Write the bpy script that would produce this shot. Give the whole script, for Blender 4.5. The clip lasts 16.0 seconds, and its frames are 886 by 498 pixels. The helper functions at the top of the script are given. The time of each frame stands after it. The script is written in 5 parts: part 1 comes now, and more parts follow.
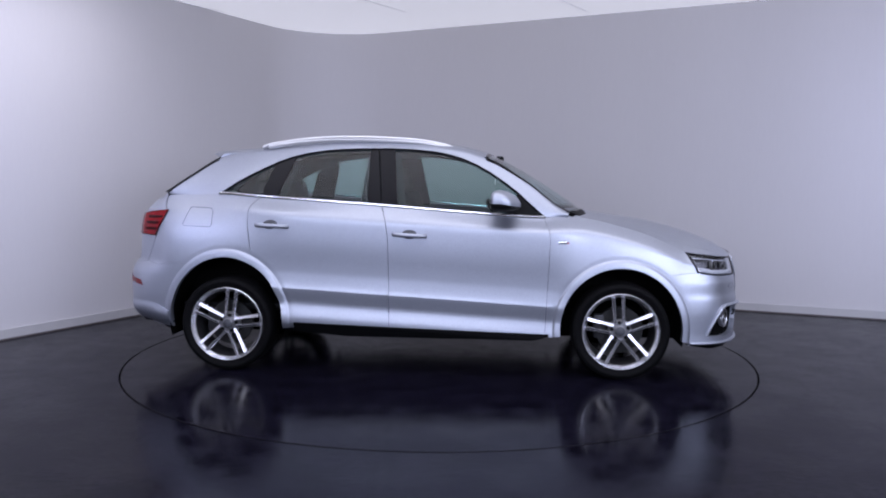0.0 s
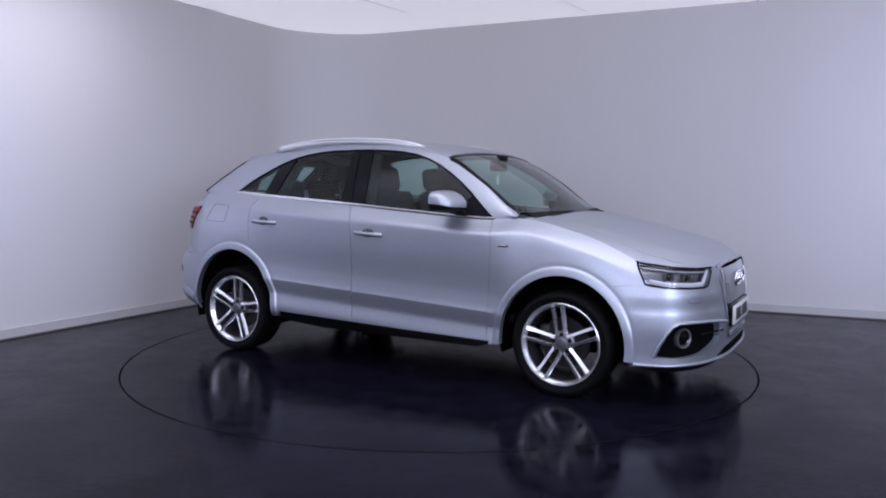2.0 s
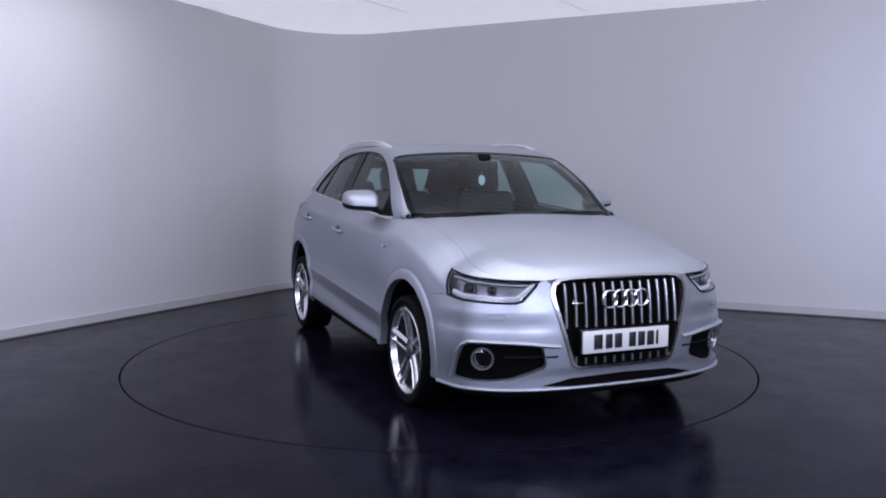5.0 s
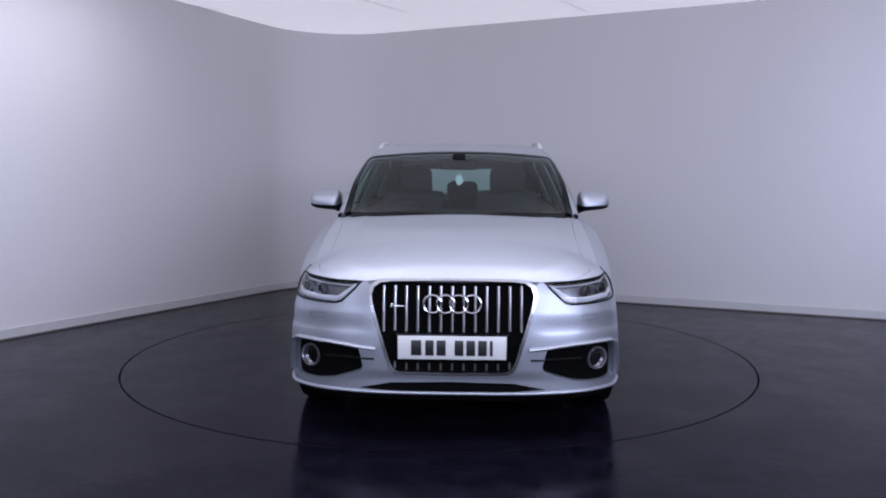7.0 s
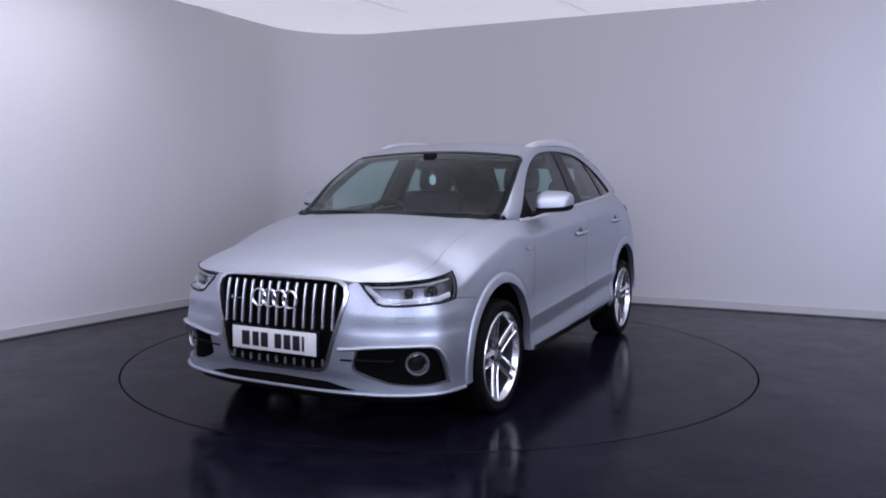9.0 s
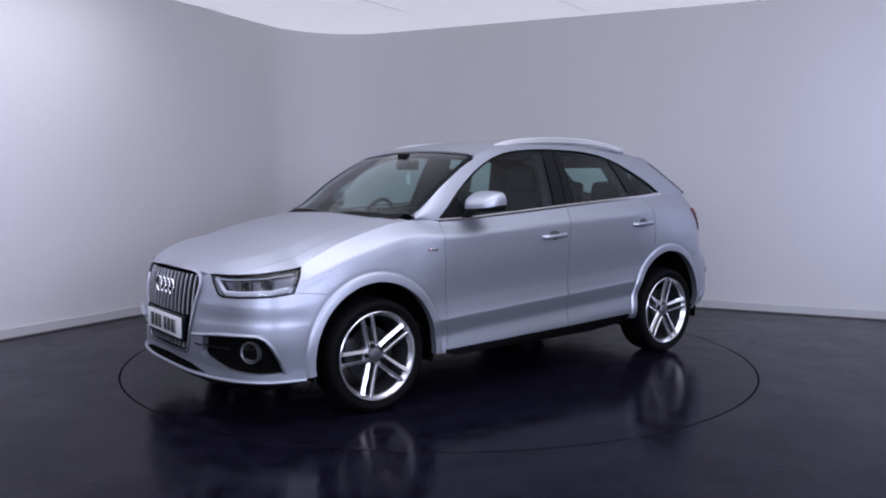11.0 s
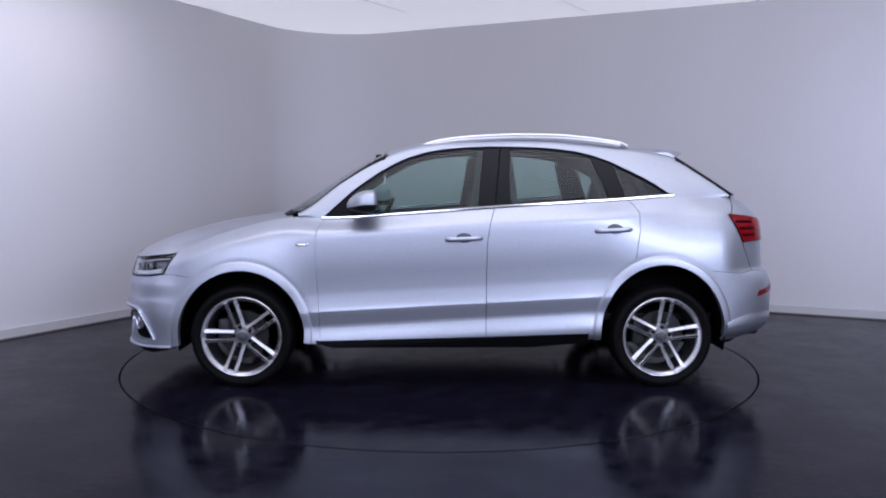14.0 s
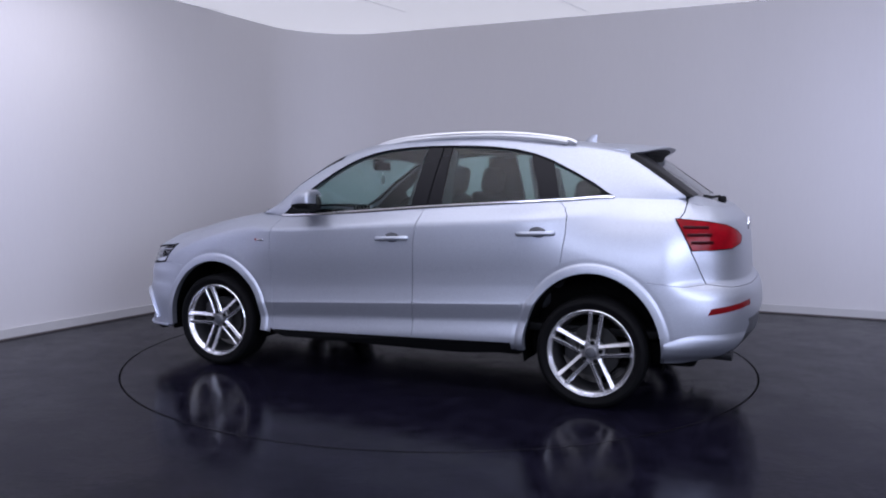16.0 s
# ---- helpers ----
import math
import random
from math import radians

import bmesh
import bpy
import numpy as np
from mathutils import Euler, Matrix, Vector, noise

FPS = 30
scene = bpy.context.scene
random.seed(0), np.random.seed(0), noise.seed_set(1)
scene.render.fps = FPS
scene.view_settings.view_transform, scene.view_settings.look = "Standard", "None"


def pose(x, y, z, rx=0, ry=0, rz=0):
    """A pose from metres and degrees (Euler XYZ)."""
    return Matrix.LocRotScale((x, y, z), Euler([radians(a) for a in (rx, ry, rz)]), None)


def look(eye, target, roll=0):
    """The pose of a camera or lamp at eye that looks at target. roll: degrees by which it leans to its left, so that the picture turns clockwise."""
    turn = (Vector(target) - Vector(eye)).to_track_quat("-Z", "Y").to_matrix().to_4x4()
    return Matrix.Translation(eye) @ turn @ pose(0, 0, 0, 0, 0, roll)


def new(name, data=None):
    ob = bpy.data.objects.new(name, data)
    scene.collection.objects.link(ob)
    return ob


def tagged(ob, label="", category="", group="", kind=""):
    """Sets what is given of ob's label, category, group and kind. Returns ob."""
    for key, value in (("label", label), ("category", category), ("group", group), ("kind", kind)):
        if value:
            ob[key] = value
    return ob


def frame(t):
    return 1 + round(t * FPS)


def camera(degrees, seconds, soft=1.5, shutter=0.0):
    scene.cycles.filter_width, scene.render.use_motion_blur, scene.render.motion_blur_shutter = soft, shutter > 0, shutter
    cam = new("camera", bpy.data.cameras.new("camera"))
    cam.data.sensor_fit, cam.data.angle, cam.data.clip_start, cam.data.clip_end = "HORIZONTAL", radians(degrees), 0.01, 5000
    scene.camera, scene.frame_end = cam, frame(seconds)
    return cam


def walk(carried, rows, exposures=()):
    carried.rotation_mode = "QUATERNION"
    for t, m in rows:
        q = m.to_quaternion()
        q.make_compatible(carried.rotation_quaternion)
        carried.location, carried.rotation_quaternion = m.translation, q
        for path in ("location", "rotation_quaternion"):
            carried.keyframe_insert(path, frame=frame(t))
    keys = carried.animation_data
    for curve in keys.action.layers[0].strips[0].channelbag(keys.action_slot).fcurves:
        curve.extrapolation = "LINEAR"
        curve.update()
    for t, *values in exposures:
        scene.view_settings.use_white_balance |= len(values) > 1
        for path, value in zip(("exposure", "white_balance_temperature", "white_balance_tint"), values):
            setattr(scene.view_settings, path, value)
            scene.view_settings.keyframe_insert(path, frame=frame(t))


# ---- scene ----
cam = camera(58.55, 16.0, soft=2.0)

# ---- camera: it stands still ----
EYE = Vector((0.0, -5.850, 1.260))
AHEAD = Vector((0.00383, 0.99658, -0.08254))
CAM_POSE = look(EYE, EYE + AHEAD, 0.233)
walk(cam, [(0.0, CAM_POSE), (16.0, CAM_POSE)])

# the turntable's angle in degrees, every half second
TURN = [(0.0, -5.40), (0.5, -11.36), (1.0, -17.52), (1.5, -23.62), (2.0, -29.88), (2.5, -36.02), (3.0, -42.33),
        (3.5, -48.50), (4.0, -54.77), (4.5, -61.0), (5.0, -67.25), (5.5, -73.5), (6.0, -79.77), (6.5, -86.05), (7.0, -92.38),
        (7.5, -98.48), (8.0, -104.75), (8.5, -110.95), (9.0, -117.25), (9.5, -123.4), (10.0, -129.5), (10.5, -135.6),
        (11.0, -141.7), (11.5, -147.75), (12.0, -154.0), (12.5, -160.25), (13.0, -166.55), (13.5, -172.80),
        (14.0, -179.05), (14.5, -185.27), (15.0, -191.45), (15.5, -197.55), (16.0, -203.75)]
CAR_OFFSET = (-0.066, 0.147)

# ---- light ----
world = bpy.data.worlds.new("studio_world")
scene.world = world
world.use_nodes = True
world.node_tree.nodes["Background"].inputs["Color"].default_value = (0.5, 0.5, 0.55, 1)
world.node_tree.nodes["Background"].inputs["Strength"].default_value = 0.05
CEILING_GLOW = 0.48
LIGHT_COLOUR = (0.66, 0.72, 1.0)
WASH_COLOUR = (0.58, 0.64, 1.0)
CEILING_COLOUR = (0.86, 0.86, 1.0)
OVERHEAD_COLOUR = (0.82, 0.82, 0.97)
# all unseen: front and overhead lamps are inferred, wall washers added for brightness
# place, aim, watts, size, colour, spread
LAMPS = [((-2.0, -7.6, 2.3), (-0.6, 0.0, 1.3), 60.0, (4.2, 1.4), LIGHT_COLOUR, 105), ((4.0, -6.7, 2.3), (1.7, 0.0, 1.3), 94.0, (4.2, 1.4), LIGHT_COLOUR, 105),
         ((-3.5, -3.3, 2.7), (-4.1, -0.4, 1.6), 62.0, (1.4, 1.2), WASH_COLOUR, 95), ((-2.83, -0.29, 2.98), (-3.63, 0.13, 1.5), 19.0, (2.6, 0.4), (0.84, 0.84, 1.0), 140), ((5.2, -1.3, 2.9), (4.4, 0.9, 1.5), 55.0, (1.2, 1.2), WASH_COLOUR, 105),
         ((0.2, -2.45, 3.0), (0.2, -2.449, 0.0), 76.0, (6.0, 3.0), OVERHEAD_COLOUR, 115)]
scene.view_settings.exposure = 0.05
for at, aim, power, (w, h), tint, spread in LAMPS:
    data = bpy.data.lights.new("unseen_lamp", "AREA")
    data.shape, data.size, data.size_y, data.energy, data.color, data.spread = "RECTANGLE", w, h, power, tint, radians(spread)
    new("unseen_lamp", data).matrix_basis = look(at, aim)


# ---- materials ----
def material(name, colour, rough=0.5, metal=0.0, coat=0.0, spec=0.5, noise_scale=0.0, noise_amount=0.0, bump=0.0,
             stretch=(1, 1, 1), fine=0.0, rough_var=0.0):
    """A principled material with colour noise at two scales, bump and uneven gloss."""
    m = bpy.data.materials.new(name)
    m.use_nodes = True
    nt = m.node_tree
    b = nt.nodes["Principled BSDF"]
    b.inputs["Base Color"].default_value = (*colour, 1)
    b.inputs["Roughness"].default_value = rough
    b.inputs["Metallic"].default_value = metal
    b.inputs["Specular IOR Level"].default_value = spec
    b.inputs["Coat Weight"].default_value = coat
    b.inputs["Coat Roughness"].default_value = 0.08
    if noise_scale:
        tc = nt.nodes.new("ShaderNodeTexCoord")
        mp = nt.nodes.new("ShaderNodeMapping")
        mp.inputs["Scale"].default_value = stretch
        nt.links.new(tc.outputs["Object"], mp.inputs["Vector"])
        big = nt.nodes.new("ShaderNodeTexNoise")
        big.inputs["Scale"].default_value = noise_scale
        big.inputs["Detail"].default_value = 6
        small = nt.nodes.new("ShaderNodeTexNoise")
        small.inputs["Scale"].default_value = fine or noise_scale * 12
        small.inputs["Detail"].default_value = 3
        for n in (big, small):
            nt.links.new(mp.outputs["Vector"], n.inputs["Vector"])
        add = nt.nodes.new("ShaderNodeMath")
        add.operation = "ADD"
        nt.links.new(big.outputs["Fac"], add.inputs[0])
        nt.links.new(small.outputs["Fac"], add.inputs[1])
        ramp = nt.nodes.new("ShaderNodeMapRange")
        ramp.inputs["From Min"].default_value, ramp.inputs["From Max"].default_value = 0.6, 1.4
        ramp.inputs["To Min"].default_value, ramp.inputs["To Max"].default_value = 1 - noise_amount, 1 + noise_amount
        nt.links.new(add.outputs[0], ramp.inputs["Value"])
        mix = nt.nodes.new("ShaderNodeVectorMath")
        mix.operation = "SCALE"
        mix.inputs[0].default_value = colour
        nt.links.new(ramp.outputs["Result"], mix.inputs["Scale"])
        nt.links.new(mix.outputs["Vector"], b.inputs["Base Color"])
        if rough_var:
            rr = nt.nodes.new("ShaderNodeMapRange")
            rr.inputs["From Min"].default_value, rr.inputs["From Max"].default_value = 0.6, 1.4
            rr.inputs["To Min"].default_value, rr.inputs["To Max"].default_value = rough - rough_var, rough + rough_var
            nt.links.new(add.outputs[0], rr.inputs["Value"])
            nt.links.new(rr.outputs["Result"], b.inputs["Roughness"])
        if bump:
            bp = nt.nodes.new("ShaderNodeBump")
            bp.inputs["Strength"].default_value = bump
            bp.inputs["Distance"].default_value = 0.002
            nt.links.new(add.outputs[0], bp.inputs["Height"])
            nt.links.new(bp.outputs["Normal"], b.inputs["Normal"])
    return m


def glass(name, tint, gloss=1.0, base=0.04):
    """A thin tinted pane: clear film with a fresnel sheen."""
    m = bpy.data.materials.new(name)
    m.use_nodes = True
    nt = m.node_tree
    nt.nodes.clear()
    out = nt.nodes.new("ShaderNodeOutputMaterial")
    clear = nt.nodes.new("ShaderNodeBsdfTransparent")
    clear.inputs["Color"].default_value = (*tint, 1)
    sheen = nt.nodes.new("ShaderNodeBsdfGlossy")
    sheen.inputs["Roughness"].default_value = 0.07
    sheen.inputs["Color"].default_value = (gloss, gloss, gloss, 1)
    lw = nt.nodes.new("ShaderNodeLayerWeight")
    lw.inputs["Blend"].default_value = 0.5
    steep = nt.nodes.new("ShaderNodeMath")
    steep.operation = "POWER"
    steep.inputs[1].default_value = 5.0
    nt.links.new(lw.outputs["Facing"], steep.inputs[0])
    fr = nt.nodes.new("ShaderNodeMath")
    fr.operation = "MULTIPLY_ADD"
    fr.inputs[1].default_value, fr.inputs[2].default_value = 0.92, base
    nt.links.new(steep.outputs[0], fr.inputs[0])
    mix = nt.nodes.new("ShaderNodeMixShader")
    nt.links.new(fr.outputs[0], mix.inputs[0])
    nt.links.new(clear.outputs[0], mix.inputs[1])
    nt.links.new(sheen.outputs[0], mix.inputs[2])
    nt.links.new(mix.outputs[0], out.inputs["Surface"])
    return m


def glowing(name, colour, strength):
    m = bpy.data.materials.new(name)
    m.use_nodes = True
    b = m.node_tree.nodes["Principled BSDF"]
    b.inputs["Base Color"].default_value = (0.8, 0.8, 0.8, 1)
    b.inputs["Roughness"].default_value = 0.6
    b.inputs["Emission Color"].default_value = (*colour, 1)
    b.inputs["Emission Strength"].default_value = strength
    return m


PAINT = material("silver_metallic_paint", (0.378, 0.398, 0.453), 0.47, 0.87, 0.28, noise_scale=160, noise_amount=0.14, fine=420)
CHROME = material("bright_trim", (0.82, 0.82, 0.84), 0.16, 1.0)
BAR_METAL = material("grille_bar_metal", (0.44, 0.44, 0.47), 0.3, 0.9)
FRAME_METAL = material("grille_frame_metal", (0.56, 0.56, 0.59), 0.26, 1.0)
SATIN = material("satin_silver", (0.74, 0.74, 0.76), 0.32, 0.55)
ALLOY = material("alloy", (0.74, 0.74, 0.77), 0.27, 0.92, noise_scale=40, noise_amount=0.05)
# darker copies of the alloy: shade within the wheels is put into their colour
HUB_METAL = material("shaded_hub", (0.20, 0.20, 0.21), 0.4, 0.8)
SHADED_ALLOY = material("shadowed_alloy", (0.03, 0.03, 0.033), 0.5, 0.5)
RUBBER = material("tyre_rubber", (0.0035, 0.0035, 0.004), 0.65, spec=0.06, noise_scale=60, noise_amount=0.2, bump=0.2)
BLACK = material("black_plastic", (0.004, 0.004, 0.0045), 0.6, spec=0.12, noise_scale=120, noise_amount=0.15, bump=0.15)
FRIT = material("black_glass_edge", (0.004, 0.004, 0.005), 0.35, spec=0.08)
GLOSS_BLACK = material("gloss_black", (0.004, 0.004, 0.006), 0.15, spec=0.14)
VOID = material("underbody_black", (0.003, 0.003, 0.003), 0.9, spec=0.03)
GREY_PLASTIC = material("dark_grey_plastic", (0.045, 0.047, 0.055), 0.45, noise_scale=150, noise_amount=0.15, bump=0.1)
CLOTH = material("black_seat_cloth", (0.012, 0.0135, 0.017), 0.75, noise_scale=200, noise_amount=0.3, bump=0.3)
LINING = material("dark_roof_lining", (0.07, 0.07, 0.075), 0.9, noise_scale=300, noise_amount=0.1)
TINT = glass("window_glass", (0.58, 0.74, 0.71))
SIDE_TINT = glass("side_window_glass", (0.58, 0.74, 0.71), base=0.03)
CLEAR = glass("lamp_glass", (0.92, 0.93, 0.95))
RED = material("red_lamp", (0.17, 0.001, 0.005), 0.16, spec=0.12, noise_scale=16, noise_amount=0.45)
REFLECTOR = material("red_reflector", (0.11, 0.002, 0.004), 0.25, spec=0.2)
DARK_RED = material("dark_red_lamp", (0.025, 0.001, 0.002), 0.3, spec=0.06)
LAMP_BED = material("lamp_bed", (0.20, 0.20, 0.23), 0.22, 0.9)
LAMP_WHITE = material("lamp_white", (0.50, 0.51, 0.55), 0.2)
PLATE_WHITE = material("plate_white", (0.60, 0.60, 0.60), 0.35, noise_scale=50, noise_amount=0.04)
PLATE_YELLOW = material("plate_yellow", (0.75, 0.48, 0.03), 0.35)
PLATE_INK = material("plate_ink", (0.012, 0.012, 0.014), 0.4)
BRAKE = material("brake_disc", (0.03, 0.03, 0.03), 0.45, 0.8, noise_scale=30, noise_amount=0.15)
PENDANT = material("white_card", (0.8, 0.8, 0.8), 0.6)
RED_TRIM = material("red_badge", (0.22, 0.02, 0.02), 0.3)
WALL = material("pale_wall_fabric", (0.530, 0.507, 0.496), 0.85, spec=0.2, noise_scale=2.2, noise_amount=0.018, stretch=(1, 1, 0.12),
                fine=60, bump=0.05)
SKIRT = material("painted_skirting", (0.43, 0.415, 0.40), 0.5, noise_scale=8, noise_amount=0.05)
FLOOR = material("dark_polished_floor", (0.0042, 0.0038, 0.0080), 0.16, spec=0.05, noise_scale=7.0, noise_amount=0.8, fine=45, bump=0.30,
                 rough_var=0.12)
# scuffs and dried splashes: patches that shine more than the rest
_nt = FLOOR.node_tree
_coord, _patch, _scuff = _nt.nodes.new("ShaderNodeTexCoord"), _nt.nodes.new("ShaderNodeTexNoise"), _nt.nodes.new("ShaderNodeTexNoise")
_patch.inputs["Scale"].default_value, _patch.inputs["Detail"].default_value = 2.3, 3
_scuff.inputs["Scale"].default_value, _scuff.inputs["Detail"].default_value, _scuff.inputs["Roughness"].default_value = 26, 8, 0.72
_sum, _shine = _nt.nodes.new("ShaderNodeMath"), _nt.nodes.new("ShaderNodeMapRange")
_sum.operation = "MULTIPLY"
for _n, _slot in ((_patch, 0), (_scuff, 1)):
    _nt.links.new(_coord.outputs["Object"], _n.inputs["Vector"])
    _nt.links.new(_n.outputs["Fac"], _sum.inputs[_slot])
_shine.inputs["From Min"].default_value, _shine.inputs["From Max"].default_value = 0.20, 0.36
_shine.inputs["To Min"].default_value, _shine.inputs["To Max"].default_value = 0.043, 0.068
_nt.links.new(_sum.outputs[0], _shine.inputs["Value"])
_nt.links.new(_shine.outputs["Result"], _nt.nodes["Principled BSDF"].inputs["Specular IOR Level"])
RING = material("dark_gap", (0.004, 0.004, 0.004), 0.7)
EDGE_METAL = material("worn_edge", (0.008, 0.0075, 0.009), 0.5, spec=0.08, noise_scale=20, noise_amount=0.4)
BROWN_LINE = material("brown_line", (0.09, 0.075, 0.068), 0.6, noise_scale=15, noise_amount=0.35)
# emission added to the ceiling sheet to bring up its brightness
CEILING = glowing("stretch_ceiling_added_glow", CEILING_COLOUR, CEILING_GLOW)
BATTEN = material("ceiling_seam", (0.68, 0.68, 0.70), 0.6)


# ---- mesh helpers ----
def part(name, bm, mat, parent=None, label="", smooth=True):
    """Links a bmesh as one mesh object under a thing or a part."""
    me = bpy.data.meshes.new(name)
    bm.to_mesh(me)
    bm.free()
    me.materials.append(mat)
    if smooth:
        me.polygons.foreach_set("use_smooth", [True] * len(me.polygons))
        me.set_sharp_from_angle(angle=radians(35))
    ob = new(name, me)
    ob.parent = parent
    if label:
        ob["label"] = label
    return ob


def mesh_part(name, verts, faces, normals, mat, parent, label=""):
    me = bpy.data.meshes.new(name)
    me.from_pydata([tuple(v) for v in verts], [], faces)
    me.polygons.foreach_set("use_smooth", [True] * len(me.polygons))
    me.materials.append(mat)
    me.update()
    if normals is not None:
        me.normals_split_custom_set_from_vertices([tuple(n) for n in normals])
    ob = new(name, me)
    ob.parent = parent
    if label:
        ob["label"] = label
    return ob


def box(bm, size, at, bevel=0.0, turn=None, segments=2):
    """A bevelled box added to bm."""
    made = bmesh.ops.create_cube(bm, size=1.0)["verts"]
    for v in made:
        v.co = Vector((v.co.x * size[0], v.co.y * size[1], v.co.z * size[2]))
    if bevel:
        edges = list({e for v in made for e in v.link_edges})
        res = bmesh.ops.bevel(bm, geom=edges, offset=bevel, segments=segments, profile=0.5, affect="EDGES")
        made = list({v for f in res["faces"] for v in f.verts} | {v for v in made if v.is_valid})
    m = Matrix.Translation(at) @ (turn or Matrix.Identity(4))
    bmesh.ops.transform(bm, matrix=m, verts=made)
    return made


def lathe(bm, profile, segments=48, matrix=None, closed=False):
    """Turns a profile of (radius, along) round the y axis."""
    rings = []
    for k in range(segments):
        a = 2 * math.pi * k / segments
        rings.append([bm.verts.new((r * math.cos(a), h, r * math.sin(a))) for r, h in profile])
    n = len(profile)
    for k in range(segments):
        p, q = rings[k], rings[(k + 1) % segments]
        for i in range(n if closed else n - 1):
            j = (i + 1) % n
            bm.faces.new((p[i], p[j], q[j], q[i]))
    made = [v for r in rings for v in r]
    if matrix:
        bmesh.ops.transform(bm, matrix=matrix, verts=made)
    return made


def tube(bm, points, rx, rz=None, sides=10, closed=False):
    """A tube of oval section along points."""
    rz = rz or rx
    pts = [Vector(p) for p in points]
    rings = []
    for i, p in enumerate(pts):
        a = pts[i - 1] if (i or closed) else p
        b = pts[(i + 1) % len(pts)] if (i < len(pts) - 1 or closed) else p
        d = (b - a).normalized()
        side = d.cross(Vector((0, 0, 1)))
        side = side.normalized() if side.length > 1e-4 else Vector((0, 1, 0))
        up = side.cross(d)
        rings.append([bm.verts.new(p + side * rx * math.cos(t) + up * rz * math.sin(t))
                      for t in (2 * math.pi * k / sides for k in range(sides))])
    for i in range(len(rings) if closed else len(rings) - 1):
        p, q = rings[i], rings[(i + 1) % len(rings)]
        for k in range(sides):
            bm.faces.new((p[k], p[(k + 1) % sides], q[(k + 1) % sides], q[k]))
    if not closed:
        bm.faces.new(rings[0][::-1])
        bm.faces.new(rings[-1])


def spline(xs, ys):
    """A smooth curve through few values, evaluated on numpy arrays."""
    xs, ys = np.array(xs, float), np.array(ys, float)
    if xs[0] > xs[-1]:
        xs, ys = xs[::-1], ys[::-1]
    h = np.diff(xs)
    d = np.diff(ys) / h
    m = np.empty_like(ys)
    m[0], m[-1] = d[0], d[-1]
    for i in range(1, len(xs) - 1):
        m[i] = 0 if d[i - 1] * d[i] <= 0 else (h[i - 1] + h[i]) * 1.5 / ((h[i] * 2 + h[i - 1]) / (2 * d[i - 1]) + (h[i] + 2 * h[i - 1]) / (2 * d[i]))

    def f(x):
        x = np.clip(np.asarray(x, float), xs[0], xs[-1])
        i = np.clip(np.searchsorted(xs, x) - 1, 0, len(xs) - 2)
        t = (x - xs[i]) / h[i]
        return ((2 * t**3 - 3 * t**2 + 1) * ys[i] + (t**3 - 2 * t**2 + t) * h[i] * m[i]
                + (3 * t**2 - 2 * t**3) * ys[i + 1] + (t**3 - t**2) * h[i] * m[i + 1])
    return f


def ease(a, b, x):
    t = np.clip((np.asarray(x, float) - a) / (b - a), 0, 1)
    return t * t * (3 - 2 * t)


# ---- the car's surfaces: x ahead, y to its left, z up, from the middle of the wheelbase ----
PLAN_X = [2.157, 2.152, 2.128, 2.072, 1.975, 1.87, 1.70, 1.45, 1.0, 0.5, -0.2, -0.8, -1.3, -1.6, -1.8, -1.95, -2.06, -2.13, -2.16, -2.165]
PLAN_Y = [0.0, 0.25, 0.45, 0.635, 0.775, 0.841, 0.870, 0.889, 0.893, 0.894, 0.893, 0.894, 0.897, 0.885, 0.85, 0.78, 0.66, 0.48, 0.25, 0.0]
_t = np.linspace(0, 1, 801)


def catmull(v, t):
    v = np.array(v)
    n = len(v) - 1
    i = np.clip((t * n).astype(int), 0, n - 1)
    f = t * n - i
    p0, p1, p2, p3 = v[np.maximum(i - 1, 0)], v[i], v[i + 1], v[np.minimum(i + 2, n)]
    return 0.5 * (2 * p1 + (p2 - p0) * f + (2 * p0 - 5 * p1 + 4 * p2 - p3) * f**2 + (3 * p1 - p0 - 3 * p2 + p3) * f**3)


_px, _py = catmull(PLAN_X, _t), catmull(PLAN_Y, _t)
_pl = np.concatenate([[0], np.cumsum(np.hypot(np.diff(_px), np.diff(_py)))])
LENGTH = _pl[-1]
_nx, _ny = -np.gradient(_py, _pl), np.gradient(_px, _pl)
_nx, _ny = -_nx / np.hypot(_nx, _ny), -_ny / np.hypot(_nx, _ny)
_nx[0], _ny[0], _nx[-1], _ny[-1] = 1, 0, -1, 0

TOP_Z = spline([-2.17, -1.95, -1.8, -1.385, -1.1, -0.25, 0.26, 0.82, 0.95, 1.1, 1.3, 1.5, 1.65, 1.75, 1.85, 2.0, 2.13, 2.19],
               [1.14, 1.15, 1.178, 1.185, 1.166, 1.112, 1.073, 1.040, 1.048, 1.032, 0.985, 0.924, 0.860, 0.820, 0.811, 0.795, 0.783, 0.797])
BELT_Y = spline([-1.95, -1.8, -1.6, -1.385, -1.1, -0.8, -0.25, 0.26, 0.82, 0.95, 1.1, 1.3, 1.5, 1.7, 1.8],
                [0.60, 0.655, 0.69, 0.727, 0.770, 0.79, 0.81, 0.802, 0.772, 0.752, 0.746, 0.748, 0.752, 0.758, 0.760])
